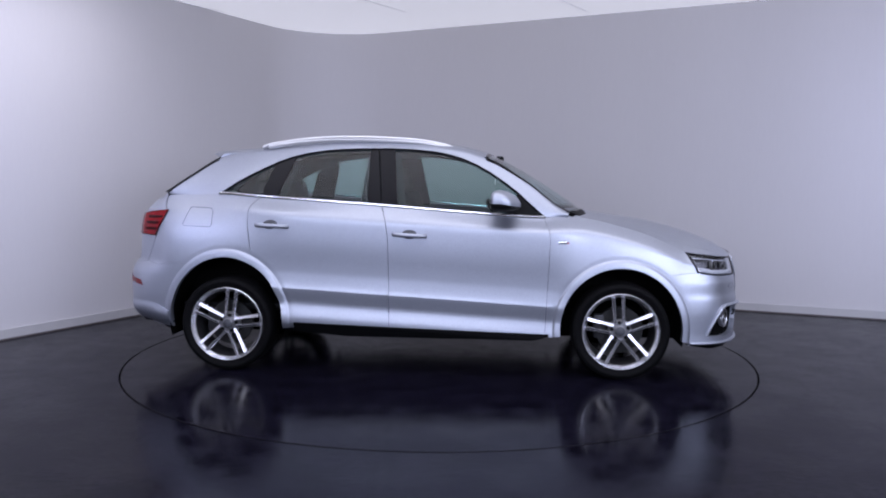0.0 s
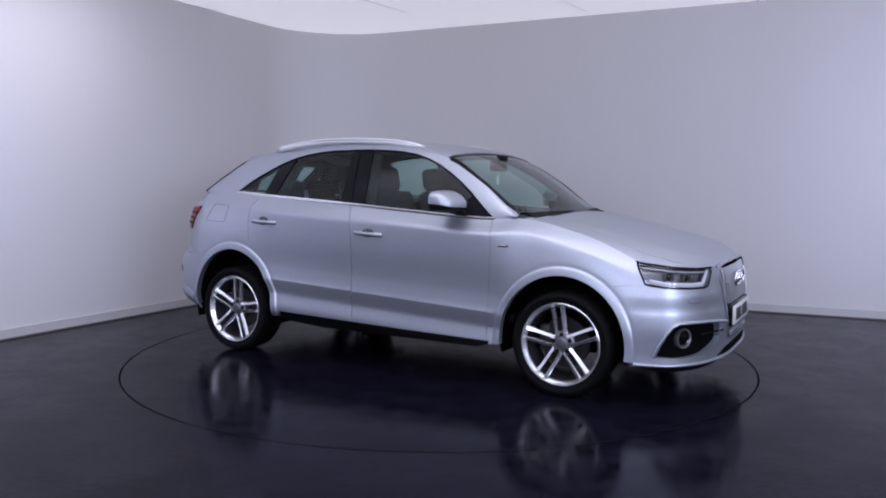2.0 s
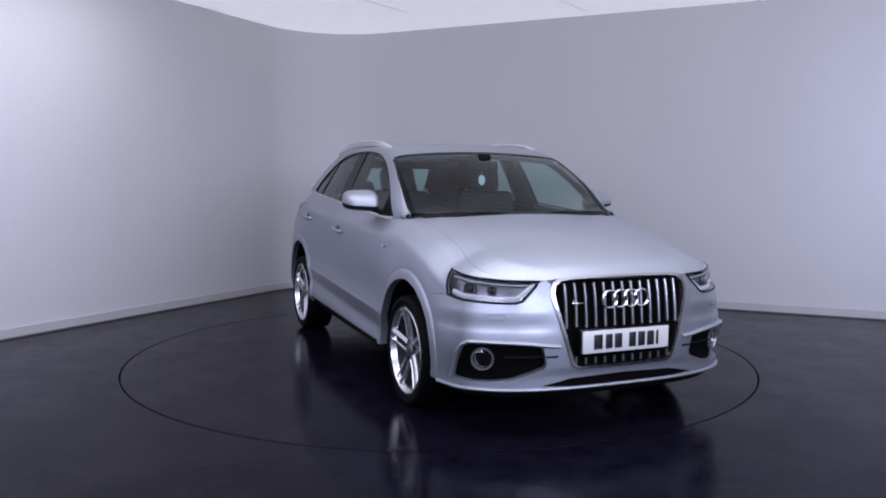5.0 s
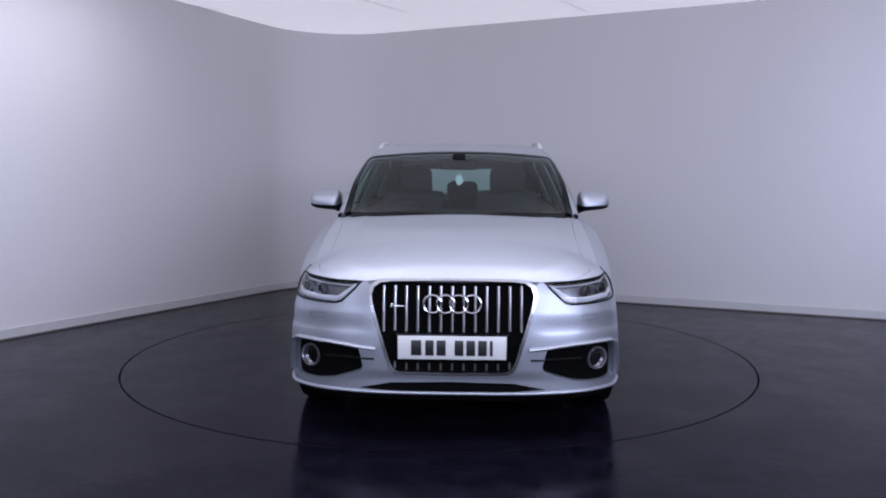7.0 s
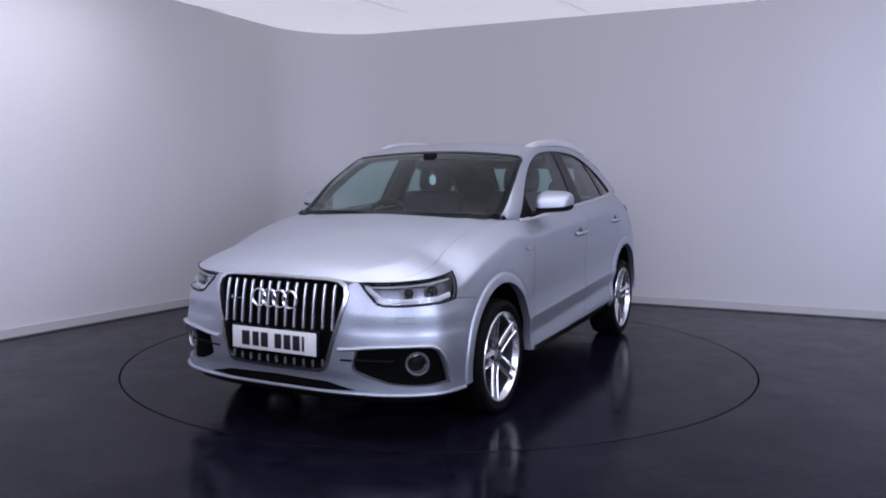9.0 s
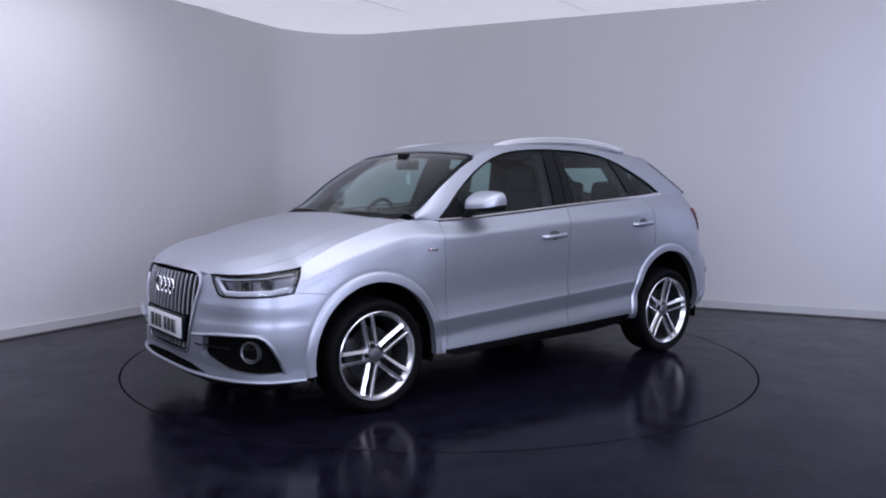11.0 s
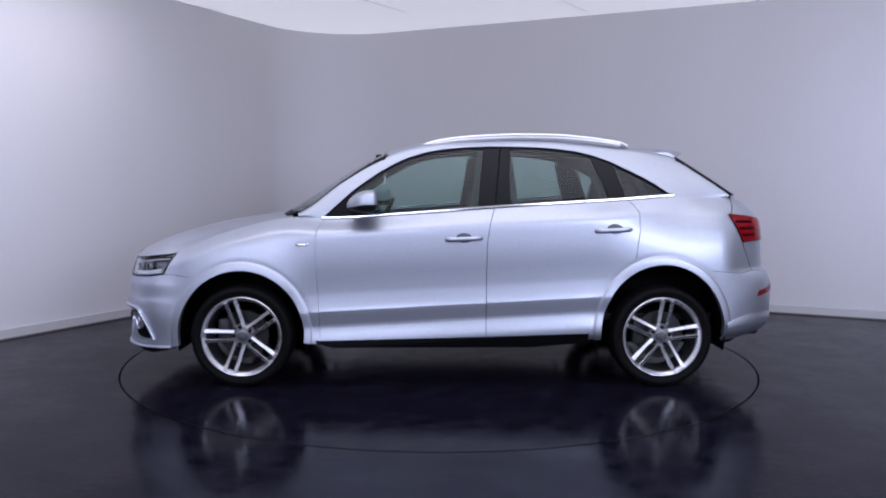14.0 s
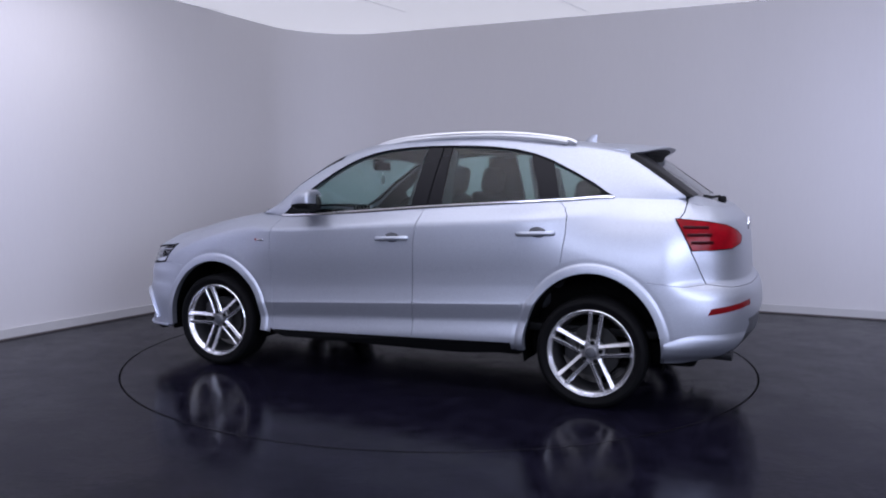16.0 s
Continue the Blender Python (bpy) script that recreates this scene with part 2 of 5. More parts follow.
D_DOOR = spline([0.15, 0.24, 0.29, 0.315, 0.40, 0.415, 0.425, 0.433, 0.509, 0.518, 0.528, 0.58, 0.63, 0.69, 0.77, 0.86, 0.94, 0.985, 1.003, 1.03, 1.06, 1.10, 1.2],
                [0.09, 0.03, 0.001, -0.001, 0.0135, 0.0155, 0.0155, 0.0145, 0.0015, 0.0005, 0.003, 0.0095, 0.0125, 0.011, 0.0065, 0.0035, 0.0045, 0.007, 0.012, 0.030, 0.055, 0.090, 0.2])
D_FENDER = spline([-0.05, 0.0, 0.03, 0.06, 0.078, 0.092, 0.15, 0.3, 0.45, 0.70, 0.82, 0.9], [0.2, 0.14, 0.098, 0.060, 0.042, 0.036, 0.024, 0.008, 0.0, 0.0, 0.02, 0.06])
D_QUARTER = spline([-0.05, 0.0, 0.06, 0.13, 0.22, 0.32, 0.43, 0.55, 0.75, 0.88, 1.0], [0.21, 0.17, 0.126, 0.083, 0.042, 0.018, 0.007, 0.003, 0.0, 0.03, 0.1])
D_NOSE = spline([0.15, 0.205, 0.235, 0.29, 0.34, 0.45, 0.505, 0.53, 0.55, 0.575, 0.60, 0.625, 0.66, 0.70, 0.76, 0.80, 0.86],
                [0.10, 0.035, 0.012, 0.012, 0.008, 0.0, 0.002, 0.005, 0.0100, 0.0125, 0.0132, 0.0150, 0.024, 0.034, 0.053, 0.073, 0.13])
D_MID = spline([0.15, 0.205, 0.235, 0.30, 0.36, 0.47, 0.60, 0.70, 0.76, 0.80, 0.86], [0.10, 0.035, 0.012, 0.012, 0.004, 0.0, 0.008, 0.020, 0.034, 0.050, 0.09])
D_TAIL = spline([0.2, 0.30, 0.36, 0.44, 0.55, 0.64, 0.69, 0.74, 0.85, 0.95, 1.05, 1.10, 1.20], [0.2, 0.10, 0.05, 0.004, 0.0, 0.008, 0.025, 0.062, 0.070, 0.080, 0.105, 0.145, 0.26])


def along(l):
    return np.interp(l, _pl, _px), np.interp(l, _pl, _py)


def inset(l, z):
    """How far the body side lies inside its plan outline."""
    x, y = along(l)
    top = TOP_Z(x)

    def lifted(f):
        fix = (y - BELT_Y(x)) - f(0 * z)
        return f(top - z) + fix * ease(0.13, 0.0, top - z)
    door = D_DOOR(z + 0.055 * x)
    door = door + ((y - BELT_Y(x)) - D_DOOR(top + 0.055 * x)) * ease(0.10, 0.0, top - z)
    fender, quarter = lifted(D_FENDER), lifted(D_QUARTER)
    mid = ease(0.50, 0.36, y) * ease(1.5, 1.8, x)
    nose, tail = D_NOSE(z) * (1 - mid) + D_MID(z) * mid, D_TAIL(z)
    tail = tail + ((y - BELT_Y(x)) - D_TAIL(top)) * ease(0.13, 0.0, top - z) * ease(-1.98, -1.85, x)
    a, b = ease(0.80, 1.12, x), ease(1.62, 1.86, x)
    c, d = ease(-0.86, -1.50, x), ease(-1.66, -1.95, x)
    out = door * (1 - a) * (1 - c) + fender * a * (1 - b) + nose * b + quarter * c * (1 - d) + tail * d
    return out


def side(l, z, out=0.0):
    l, z = np.clip(np.asarray(l, float), 0, LENGTH), np.asarray(z, float)
    x, y = along(l)
    d = inset(l, z) - out
    ends = ease(0, 0.25, l) * ease(LENGTH, LENGTH - 0.25, l)
    return np.stack([x - np.interp(l, _pl, _nx) * d, np.where(ends > 0, y - np.interp(l, _pl, _ny) * d * ends, 0), z + 0 * l], -1)


ROOF_X = [1.20, 1.0, 0.95, 0.69, 0.426, 0.2, 0.0, -0.5, -1.0, -1.42, -1.62, -1.80, -1.95]
EDGE_Y = spline(ROOF_X, [0.765, 0.752, 0.742, 0.690, 0.627, 0.607, 0.598, 0.593, 0.575, 0.555, 0.60, 0.645, 0.68])
EDGE_Z = spline(ROOF_X, [1.02, 1.055, 1.075, 1.278, 1.443, 1.510, 1.532, 1.545, 1.514, 1.448, 1.330, 1.202, 1.10])
CREST_Z = spline([1.25, 1.15, 0.95, 0.80, 0.60, 0.43, 0.2, 0.0, -0.4, -0.8, -1.15, -1.33, -1.47, -1.65, -1.9, -2.0],
                 [1.00, 1.055, 1.185, 1.283, 1.400, 1.480, 1.538, 1.557, 1.568, 1.556, 1.530, 1.506, 1.474, 1.345, 1.155, 1.07])


def upper_raw(x, s):
    yb, zb, ye, ze, zc = BELT_Y(x), TOP_Z(x), EDGE_Y(x), EDGE_Z(x), CREST_Z(x)
    ze = np.maximum(ze, zb + 0.002)
    t, q = np.clip(s / 0.5, -0.2, 1), np.clip((s - 0.5) / 0.5, 0, 1.2)
    low = s <= 0.5
    y = np.where(low, yb + (ye - yb) * t + 0.05 * t * (1 - t), ye * (1 - q))
    z = np.where(low, zb + (ze - zb) * t, ze + (zc - ze) * (1 - (1 - q)**2))
    return y, z


def upper(x, s, out=0.0):
    """The glasshouse: s from the belt (0) over the roof's edge (0.5) to the middle (1)."""
    x, s = np.asarray(x, float), np.asarray(s, float)
    acc_y, acc_z = 0, 0
    r = 0.035 * ease(0, 0.06, s) * ease(1, 0.94, s)
    for k in (-1, -0.5, 0, 0.5, 1):
        y, z = upper_raw(x, s + k * r)
        acc_y, acc_z = acc_y + y / 5, acc_z + z / 5
    p = np.stack([x + 0 * s, acc_y, acc_z], -1)
    if out:
        p = p + upper_normal(x, s) * out
    return p


def normals_of(f, a, b, da, db):
    t1, t2 = f(a + da, b) - f(a - da, b), f(a, b + db) - f(a, b - db)
    n = np.cross(t1, t2)
    n = n / np.maximum(np.linalg.norm(n, axis=-1, keepdims=True), 1e-9)
    return n


def upper_normal(x, s):
    n = normals_of(upper, x, np.clip(s, 0.004, 0.996), 0.004, 0.004)
    flip = np.where((n[..., 1] * 1.0 + n[..., 2] * 0.6) < 0, -1, 1)
    return n * flip[..., None]


def side_normal(l, z):
    n = normals_of(side, np.clip(l, 0.004, LENGTH - 0.004), z, 0.004, 0.004)
    x, y = along(l)
    want = n[..., 0] * np.interp(l, _pl, _nx) + n[..., 1] * np.interp(l, _pl, _ny)
    return n * np.where(want < 0, -1, 1)[..., None]


# the bonnet: a from the windscreen to the nose, b from its edge to the middle
_bl0 = np.interp(-1.0, -_px, _pl)
_bl1 = np.interp(0.425, _py[:200], _pl[:200])
BONNET_MID_X, BONNET_MID_Z = (1.085, 2.118), spline([1.08, 1.257, 1.57, 1.82, 2.0, 2.12], [1.078, 1.047, 0.998, 0.933, 0.866, 0.799])


def bonnet(a, b):
    a, b = np.asarray(a, float), np.asarray(b, float)
    a, b = np.clip(a, 0, 1), np.clip(b, 0, 1)
    l = _bl0 + (_bl1 - _bl0) * a
    e = side(l, TOP_Z(along(l)[0]))
    mx = BONNET_MID_X[0] + (BONNET_MID_X[1] - BONNET_MID_X[0]) * a**0.85
    x = e[..., 0] + (mx - e[..., 0]) * (1 - (1 - b)**1.7)
    y = e[..., 1] * (1 - b)
    z = e[..., 2] + (BONNET_MID_Z(mx) - e[..., 2]) * (0.28 * (1 - (1 - np.minimum(b / 0.30, 1))**1.8) + 0.72 * (1 - (1 - b)**2))
    z = z + 0.003 * np.exp(-((b - 0.24) / 0.05)**2) * ease(1.0, 0.7, a)
    return np.stack([x, y, z], -1)


def bonnet_normal(a, b):
    n = normals_of(bonnet, np.clip(a, 0.004, 0.996), np.clip(b, 0.004, 0.996), 0.003, 0.003)
    return n * np.where(n[..., 2] < 0, -1, 1)[..., None]


# ---- panels cut from the surfaces ----
from mathutils.geometry import delaunay_2d_cdt


def dense(poly, step):
    out = []
    for i, p in enumerate(poly):
        q = poly[(i + 1) % len(poly)]
        n = max(1, int(math.hypot(q[0] - p[0], q[1] - p[1]) / step))
        out += [(p[0] + (q[0] - p[0]) * k / n, p[1] + (q[1] - p[1]) * k / n) for k in range(n)]
    return out


def inside(px, py, poly):
    r = np.zeros(len(px), bool)
    for i, (x0, y0) in enumerate(poly):
        x1, y1 = poly[(i + 1) % len(poly)]
        if y0 != y1:
            r ^= ((y0 > py) != (y1 > py)) & (px < (x1 - x0) * (py - y0) / (y1 - y0) + x0)
    return r


def shrunk(poly, gap):
    """The outline moved inwards by gap."""
    area = sum(p[0] * q[1] - q[0] * p[1] for p, q in zip(poly, poly[1:] + poly[:1]))
    s = 1 if area > 0 else -1
    out = []
    for i, p in enumerate(poly):
        a, b = poly[i - 1], poly[(i + 1) % len(poly)]
        d1 = Vector((p[0] - a[0], p[1] - a[1])).normalized()
        d2 = Vector((b[0] - p[0], b[1] - p[1])).normalized()
        n = Vector((-d1.y - d2.y, d1.x + d2.x)) * s
        k = max(0.35, (1 + d1.dot(d2)) / 2)
        n = n.normalized() / math.sqrt(k) if n.length > 1e-6 else Vector((0, 0))
        out.append((p[0] + n.x * gap, p[1] + n.y * gap))
    return out


def panel(name, poly, surf, normal, mat, parent, scale=(1, 1), step=(0.035, 0.012), gap=0.002, out=0.0, depth=0.014, sides="L", label="",
          edge=0.015, rows=None):
    """Cuts the outline poly from a surface, with rolled-in edges. sides: L, R (mirrored) or B (both halves in one mesh)."""
    sx, sy = scale
    flat = dense([(p[0] * sx, p[1] * sy) for p in poly], edge)
    if gap:
        flat = shrunk(flat, gap)
    xs, ys = [p[0] for p in flat], [p[1] for p in flat]
    gx, gy = np.meshgrid(np.arange(min(xs), max(xs), step[0]) + step[0] * 0.37, np.arange(min(ys), max(ys), step[1]) + step[1] * 0.41)
    if rows is not None:
        gx, gy = np.meshgrid(np.arange(min(xs), max(xs), step[0]) + step[0] * 0.37, rows)
        gy = gy - 0.055 * along(gx)[0]
    gx, gy = gx.ravel(), gy.ravel()
    ok = inside(gx, gy, flat)
    ex, ey = np.array(xs), np.array(ys)
    keep = [(x, y) for x, y in zip(gx[ok], gy[ok]) if np.min(((ex - x) / step[0])**2 + ((ey - y) / step[1])**2) > 0.16]
    n = len(flat)
    vs, _, fs, *_ = delaunay_2d_cdt([Vector(p) for p in flat + keep], [], [list(range(n))], 1, 1e-6)
    pa, pb = np.array([v.x for v in vs]) / sx, np.array([v.y for v in vs]) / sy
    nor = normal(pa, pb)
    pos = surf(pa, pb) + nor * out
    pos[np.abs(pos[:, 1]) < 0.0015, 1] = 0
    faces = []
    for f in fs:
        p, q, r = (pos[i] for i in f[:3])
        c = np.cross(q - p, r - p)
        faces.append(list(f) if c @ nor[f[0]] > 0 else list(f)[::-1])
    count = {}
    for f in faces:
        for i in range(len(f)):
            e = (f[i], f[(i + 1) % len(f)])
            count[e] = count.get(e, 0) + 1
    rim = [e for e in count if (e[1], e[0]) not in count and not (pos[e[0], 1] == 0 and pos[e[1], 1] == 0)]
    verts, norms = list(pos), list(nor)
    for a, b in rim:
        tangent = pos[b] - pos[a]
        o = np.cross(tangent, nor[a])
        o = o / max(np.linalg.norm(o), 1e-9)
        k = len(verts)
        verts += [pos[a], pos[b], pos[b] - nor[b] * depth, pos[a] - nor[a] * depth]
        norms += [o] * 4
        faces.append([k, k + 3, k + 2, k + 1])
    verts, norms = np.array(verts), np.array(norms)
    flip = np.array([1, -1, 1])
    made = []
    if sides == "B":
        m = len(verts)
        verts, norms = np.vstack([verts, verts * flip]), np.vstack([norms, norms * flip])
        faces = faces + [[i + m for i in f[::-1]] for f in faces]
        norms[np.abs(verts[:, 1]) == 0, 1] = 0
        return mesh_part(name, verts, faces, norms, mat, parent, label)
    if "L" in sides:
        made.append(mesh_part(name, verts, faces, norms, mat, parent, label))
    if "R" in sides:
        made.append(mesh_part(name, verts * flip, [f[::-1] for f in faces], norms * flip, mat, parent, label))
    return made


def at_x(x):
    """The length along the plan outline at which the body side has this x."""
    return float(np.interp(x, _px[::-1], _pl[::-1]))


def at_y(y, z=0.5):
    """The same for the front, by the distance from the middle."""
    ls = np.linspace(0, at_x(1.6), 300)
    return float(np.interp(y, side(ls, z + 0 * ls)[:, 1], ls))


def at_y_rear(y, z=0.8):
    ls = np.linspace(at_x(-1.6), LENGTH, 300)
    return float(np.interp(-y, -side(ls, z + 0 * ls)[:, 1], ls))


def xz(*pts):
    return [(at_x(x), z) for x, z in pts]


def top_line(x0, x1, n=24, drop=0.0):
    return [(at_x(x), float(TOP_Z(x)) - drop) for x in np.linspace(x0, x1, n)]


def ellipse(cx, cz, rx, rz, a0, a1, n=28):
    return [(cx + rx * math.cos(radians(a)), cz + rz * math.sin(radians(a))) for a in np.linspace(a0, a1, n)]


FRONT_ARCH = (1.303, 0.322, 0.388, 0.402)
REAR_ARCH = (-1.303, 0.335, 0.388, 0.432)
FLARE = 0.072


def arch(which, grow, a0, a1, n=28):
    cx, cz, rx, rz = which
    return ellipse(cx, cz, rx + grow, rz + grow * 1.1, a0, a1, n)


def holed(name, poly, holes, surf, normal, mat, parent, sides="L", step=(0.035, 0.012), gap=0.002, out=0.0, depth=0.02, label="", edge=0.015):
    """A panel with openings cut through it."""
    flat = shrunk(dense(poly, edge), gap)
    loops = [dense(h, edge) for h in holes]
    pts, edges = list(flat), []
    for h in loops:
        k = len(pts)
        pts += h
        edges += [(k + i, k + (i + 1) % len(h)) for i in range(len(h))]
    ex, ey = np.array([p[0] for p in pts]), np.array([p[1] for p in pts])
    gx, gy = np.meshgrid(np.arange(ex.min(), ex.max(), step[0]) + step[0] * 0.37, np.arange(ey.min(), ey.max(), step[1]) + step[1] * 0.41)
    gx, gy = gx.ravel(), gy.ravel()
    ok = inside(gx, gy, flat)
    for h in loops:
        ok &= ~inside(gx, gy, h)
    keep = [(x, y) for x, y in zip(gx[ok], gy[ok]) if np.min(((ex - x) / step[0])**2 + ((ey - y) / step[1])**2) > 0.16]
    vs, _, fs, *_ = delaunay_2d_cdt([Vector(p) for p in pts + keep], edges, [list(range(len(flat)))], 1, 1e-6)
    pa, pb = np.array([v.x for v in vs]), np.array([v.y for v in vs])
    cx, cy = np.array([pa[list(f)].mean() for f in fs]), np.array([pb[list(f)].mean() for f in fs])
    drop = np.zeros(len(fs), bool)
    for h in loops:
        drop |= inside(cx, cy, h)
    fs = [f for f, d in zip(fs, drop) if not d]
    nor = normal(pa, pb)
    pos = surf(pa, pb) + nor * out
    pos[np.abs(pos[:, 1]) < 0.0015, 1] = 0
    faces = []
    for f in fs:
        c = np.cross(pos[f[1]] - pos[f[0]], pos[f[2]] - pos[f[0]])
        faces.append(list(f) if c @ nor[f[0]] > 0 else list(f)[::-1])
    have = {(f[i], f[(i + 1) % len(f)]) for f in faces for i in range(len(f))}
    verts, norms = list(pos), list(nor)
    for a, b in [e for e in have if (e[1], e[0]) not in have]:
        if pos[a, 1] == 0 and pos[b, 1] == 0:
            continue
        o = np.cross(pos[b] - pos[a], nor[a])
        o = o / max(np.linalg.norm(o), 1e-9)
        k = len(verts)
        verts += [pos[a], pos[b], pos[b] - nor[b] * depth, pos[a] - nor[a] * depth]
        norms += [o] * 4
        faces.append([k, k + 3, k + 2, k + 1])
    verts, norms, flip = np.array(verts), np.array(norms), np.array([1, -1, 1])
    if sides == "B":
        m = len(verts)
        faces = faces + [[i + m for i in f[::-1]] for f in faces]
        verts, norms = np.vstack([verts, verts * flip]), np.vstack([norms, norms * flip])
        norms[np.abs(verts[:, 1]) == 0, 1] = 0
        return mesh_part(name, verts, faces, norms, mat, parent, label)
    made = []
    if "L" in sides:
        made.append(mesh_part(name, verts, faces, norms, mat, parent, label))
    if "R" in sides:
        made.append(mesh_part(name, verts * flip, [f[::-1] for f in faces], norms * flip, mat, parent, label))
    return made


def on_side(pts, out=0.0):
    """Outline points in space, on the body side."""
    l, z = np.array([p[0] for p in pts]), np.array([p[1] for p in pts])
    return side(l, z) + side_normal(l, z) * out


def strip(name, pts, rx, rz, mat, parent, label="", mirror=True, closed=False):
    """A moulding along points in space, on both sides of the car or on one."""
    made = []
    for f in ((1, -1) if mirror else (1,)):
        bm = bmesh.new()
        tube(bm, [(p[0], p[1] * f, p[2]) for p in pts], rx, rz, 8, closed)
        bmesh.ops.recalc_face_normals(bm, faces=bm.faces[:])
        made.append(part(name, bm, mat, parent, label))
    return made


# ---- the car ----
car = tagged(new("car"), "silver metallic compact SUV with alloy wheels on the turntable", "car")

DOOR_F = [(0.806, 1.038), (0.838, 0.965), (0.848, 0.889), (0.836, 0.65), (0.825, 0.429), (0.819, 0.29)]
DOOR_B = [(-0.256, 1.109), (-0.226, 1.021), (-0.208, 0.90), (-0.204, 0.70), (-0.203, 0.317)]
DOOR_R = [(-1.085, 1.163), (-1.125, 1.13), (-1.150, 1.085), (-1.150, 0.98), (-1.125, 0.805)]


def at_point(x, y, z):
    """The length along the outline whose body side comes nearest to this place."""
    ls = np.linspace(0, at_x(1.5), 900)
    p = side(ls, z + 0 * ls)
    return float(ls[np.argmin((p[:, 0] - x)**2 + (p[:, 1] - y)**2)])


_h0, _h1 = at_point(1.729, 0.824, 0.82), at_point(2.066, 0.446, 0.778)
HEAD_TOP = [(l, float(TOP_Z(along(l)[0])) - 0.004) for l in np.linspace(_h0, _h1, 16)]
HEAD_LOW = [(at_point(1.788, 0.822, 0.697), 0.697), (at_point(1.88, 0.775, 0.682), 0.684), (at_point(1.99, 0.665, 0.672), 0.675), (at_point(2.05, 0.575, 0.674), 0.674), (at_point(2.066, 0.545, 0.682), 0.683)]
HEAD = HEAD_TOP + HEAD_LOW[::-1]


def sill_z(x):
    return 0.305 - 0.038 * x


BODY_ROWS = np.array([0.285, 0.30, 0.315, 0.345, 0.375, 0.40, 0.409, 0.416, 0.424, 0.435, 0.46, 0.485, 0.51, 0.516, 0.521, 0.527, 0.535, 0.55, 0.565, 0.585, 0.61, 0.64, 0.68, 0.73, 0.79, 0.85, 0.90,
                      0.94, 0.965, 0.98, 0.988, 0.996, 1.003, 1.012, 1.024, 1.036, 1.048, 1.06, 1.072, 1.084, 1.096])
front_door = panel("front_door", xz(*DOOR_F, *DOOR_B[::-1]) + top_line(-0.25, 0.80)[1:-1], side, side_normal, PAINT, car, sides="LR", rows=BODY_ROWS)
rear_door = panel("rear_door", xz(*DOOR_B, (-0.85, sill_z(-0.85)), *arch(REAR_ARCH, FLARE, 3, 65, 24), *DOOR_R[::-1]) + top_line(-1.08, -0.262)[1:-1],
                  side, side_normal, PAINT, car, sides="LR", rows=BODY_ROWS)
fender = panel("front_wing", xz(*DOOR_F[::-1]) + top_line(0.815, float(along(_h0)[0]) - 0.012, 30, -0.002)[1:] + [HEAD_TOP[0], HEAD_LOW[0]] + xz((1.70, 0.692))
               + xz(*arch(FRONT_ARCH, FLARE, 48, 183, 40)), side, side_normal, PAINT, car, sides="LR", gap=0.0004, step=(0.022, 0.008))
quarter = panel("rear_wing", xz(*DOOR_R[::-1]) + top_line(-1.10, -1.85, 22, -0.004) + xz((-1.815, 1.11), (-1.768, 1.06), (-1.84, 0.90), (-1.93, 0.722), (-1.80, 0.708))
                + xz(*arch(REAR_ARCH, FLARE, 130, 67, 30)), side, side_normal, PAINT, car, sides="LR")

# wheel arch lips: a raised band round the opening with a groove where it meets the wing
LIP_LIFT = spline([-0.01, 0.0, 0.02, 0.035, 0.042, 0.047, 0.052, 0.06, 0.078], [0.0105, 0.0105, 0.0098, 0.0078, 0.0045, 0.0005, -0.001, 0.0, 0.001])
LIP_ROWS = np.array([0.0, 0.010, 0.020, 0.028, 0.035, 0.039, 0.042, 0.0445, 0.047, 0.0495, 0.053, 0.060, 0.068, 0.075])


def wheel_arch(which, a0, a1):
    cx, cz, rx, rz = which
    ang, grow = np.meshgrid(np.radians(np.linspace(a0, a1, 90)), LIP_ROWS, indexing="ij")

    def surf(a, g):
        x, z = cx + (rx + g) * np.cos(a), cz + (rz + 1.1 * g) * np.sin(a)
        l = np.interp(x, _px[::-1], _pl[::-1])
        return side(l, z) + side_normal(l, z) * LIP_LIFT(g)[..., None]
    nor = normals_of(surf, ang, grow, 0.008, 0.0015)
    nor = nor * np.where(nor[..., 1] < 0, -1, 1)[..., None]
    pos = surf(ang, grow)
    n, m = ang.shape
    turned_in = pos[:, :1] + np.array([0, -0.045, 0])
    radial = -np.stack([np.cos(ang[:, :1]), 0 * ang[:, :1], np.sin(ang[:, :1])], -1)
    verts = np.concatenate([pos.reshape(-1, 3), pos[:, 0], turned_in[:, 0]])
    norms = np.concatenate([nor.reshape(-1, 3), radial[:, 0], radial[:, 0]])
    faces = []
    for i in range(n - 1):
        for k in range(m - 1):
            faces.append([i * m + k, (i + 1) * m + k, (i + 1) * m + k + 1, i * m + k + 1])
        b = n * m
        faces.append([b + i, b + n + i, b + n + i + 1, b + i + 1])
    fixed = []
    for f in faces:
        c = np.cross(verts[f[1]] - verts[f[0]], verts[f[2]] - verts[f[0]])
        fixed.append(f if c @ norms[f[0]] > 0 else f[::-1])
    flip = np.array([1, -1, 1])
    mesh_part("wheel_arch", verts, fixed, norms, PAINT, car)
    mesh_part("wheel_arch", verts * flip, [f[::-1] for f in fixed], norms * flip, PAINT, car)


wheel_arch(FRONT_ARCH, -9, 186)
wheel_arch(REAR_ARCH, -4, 181)

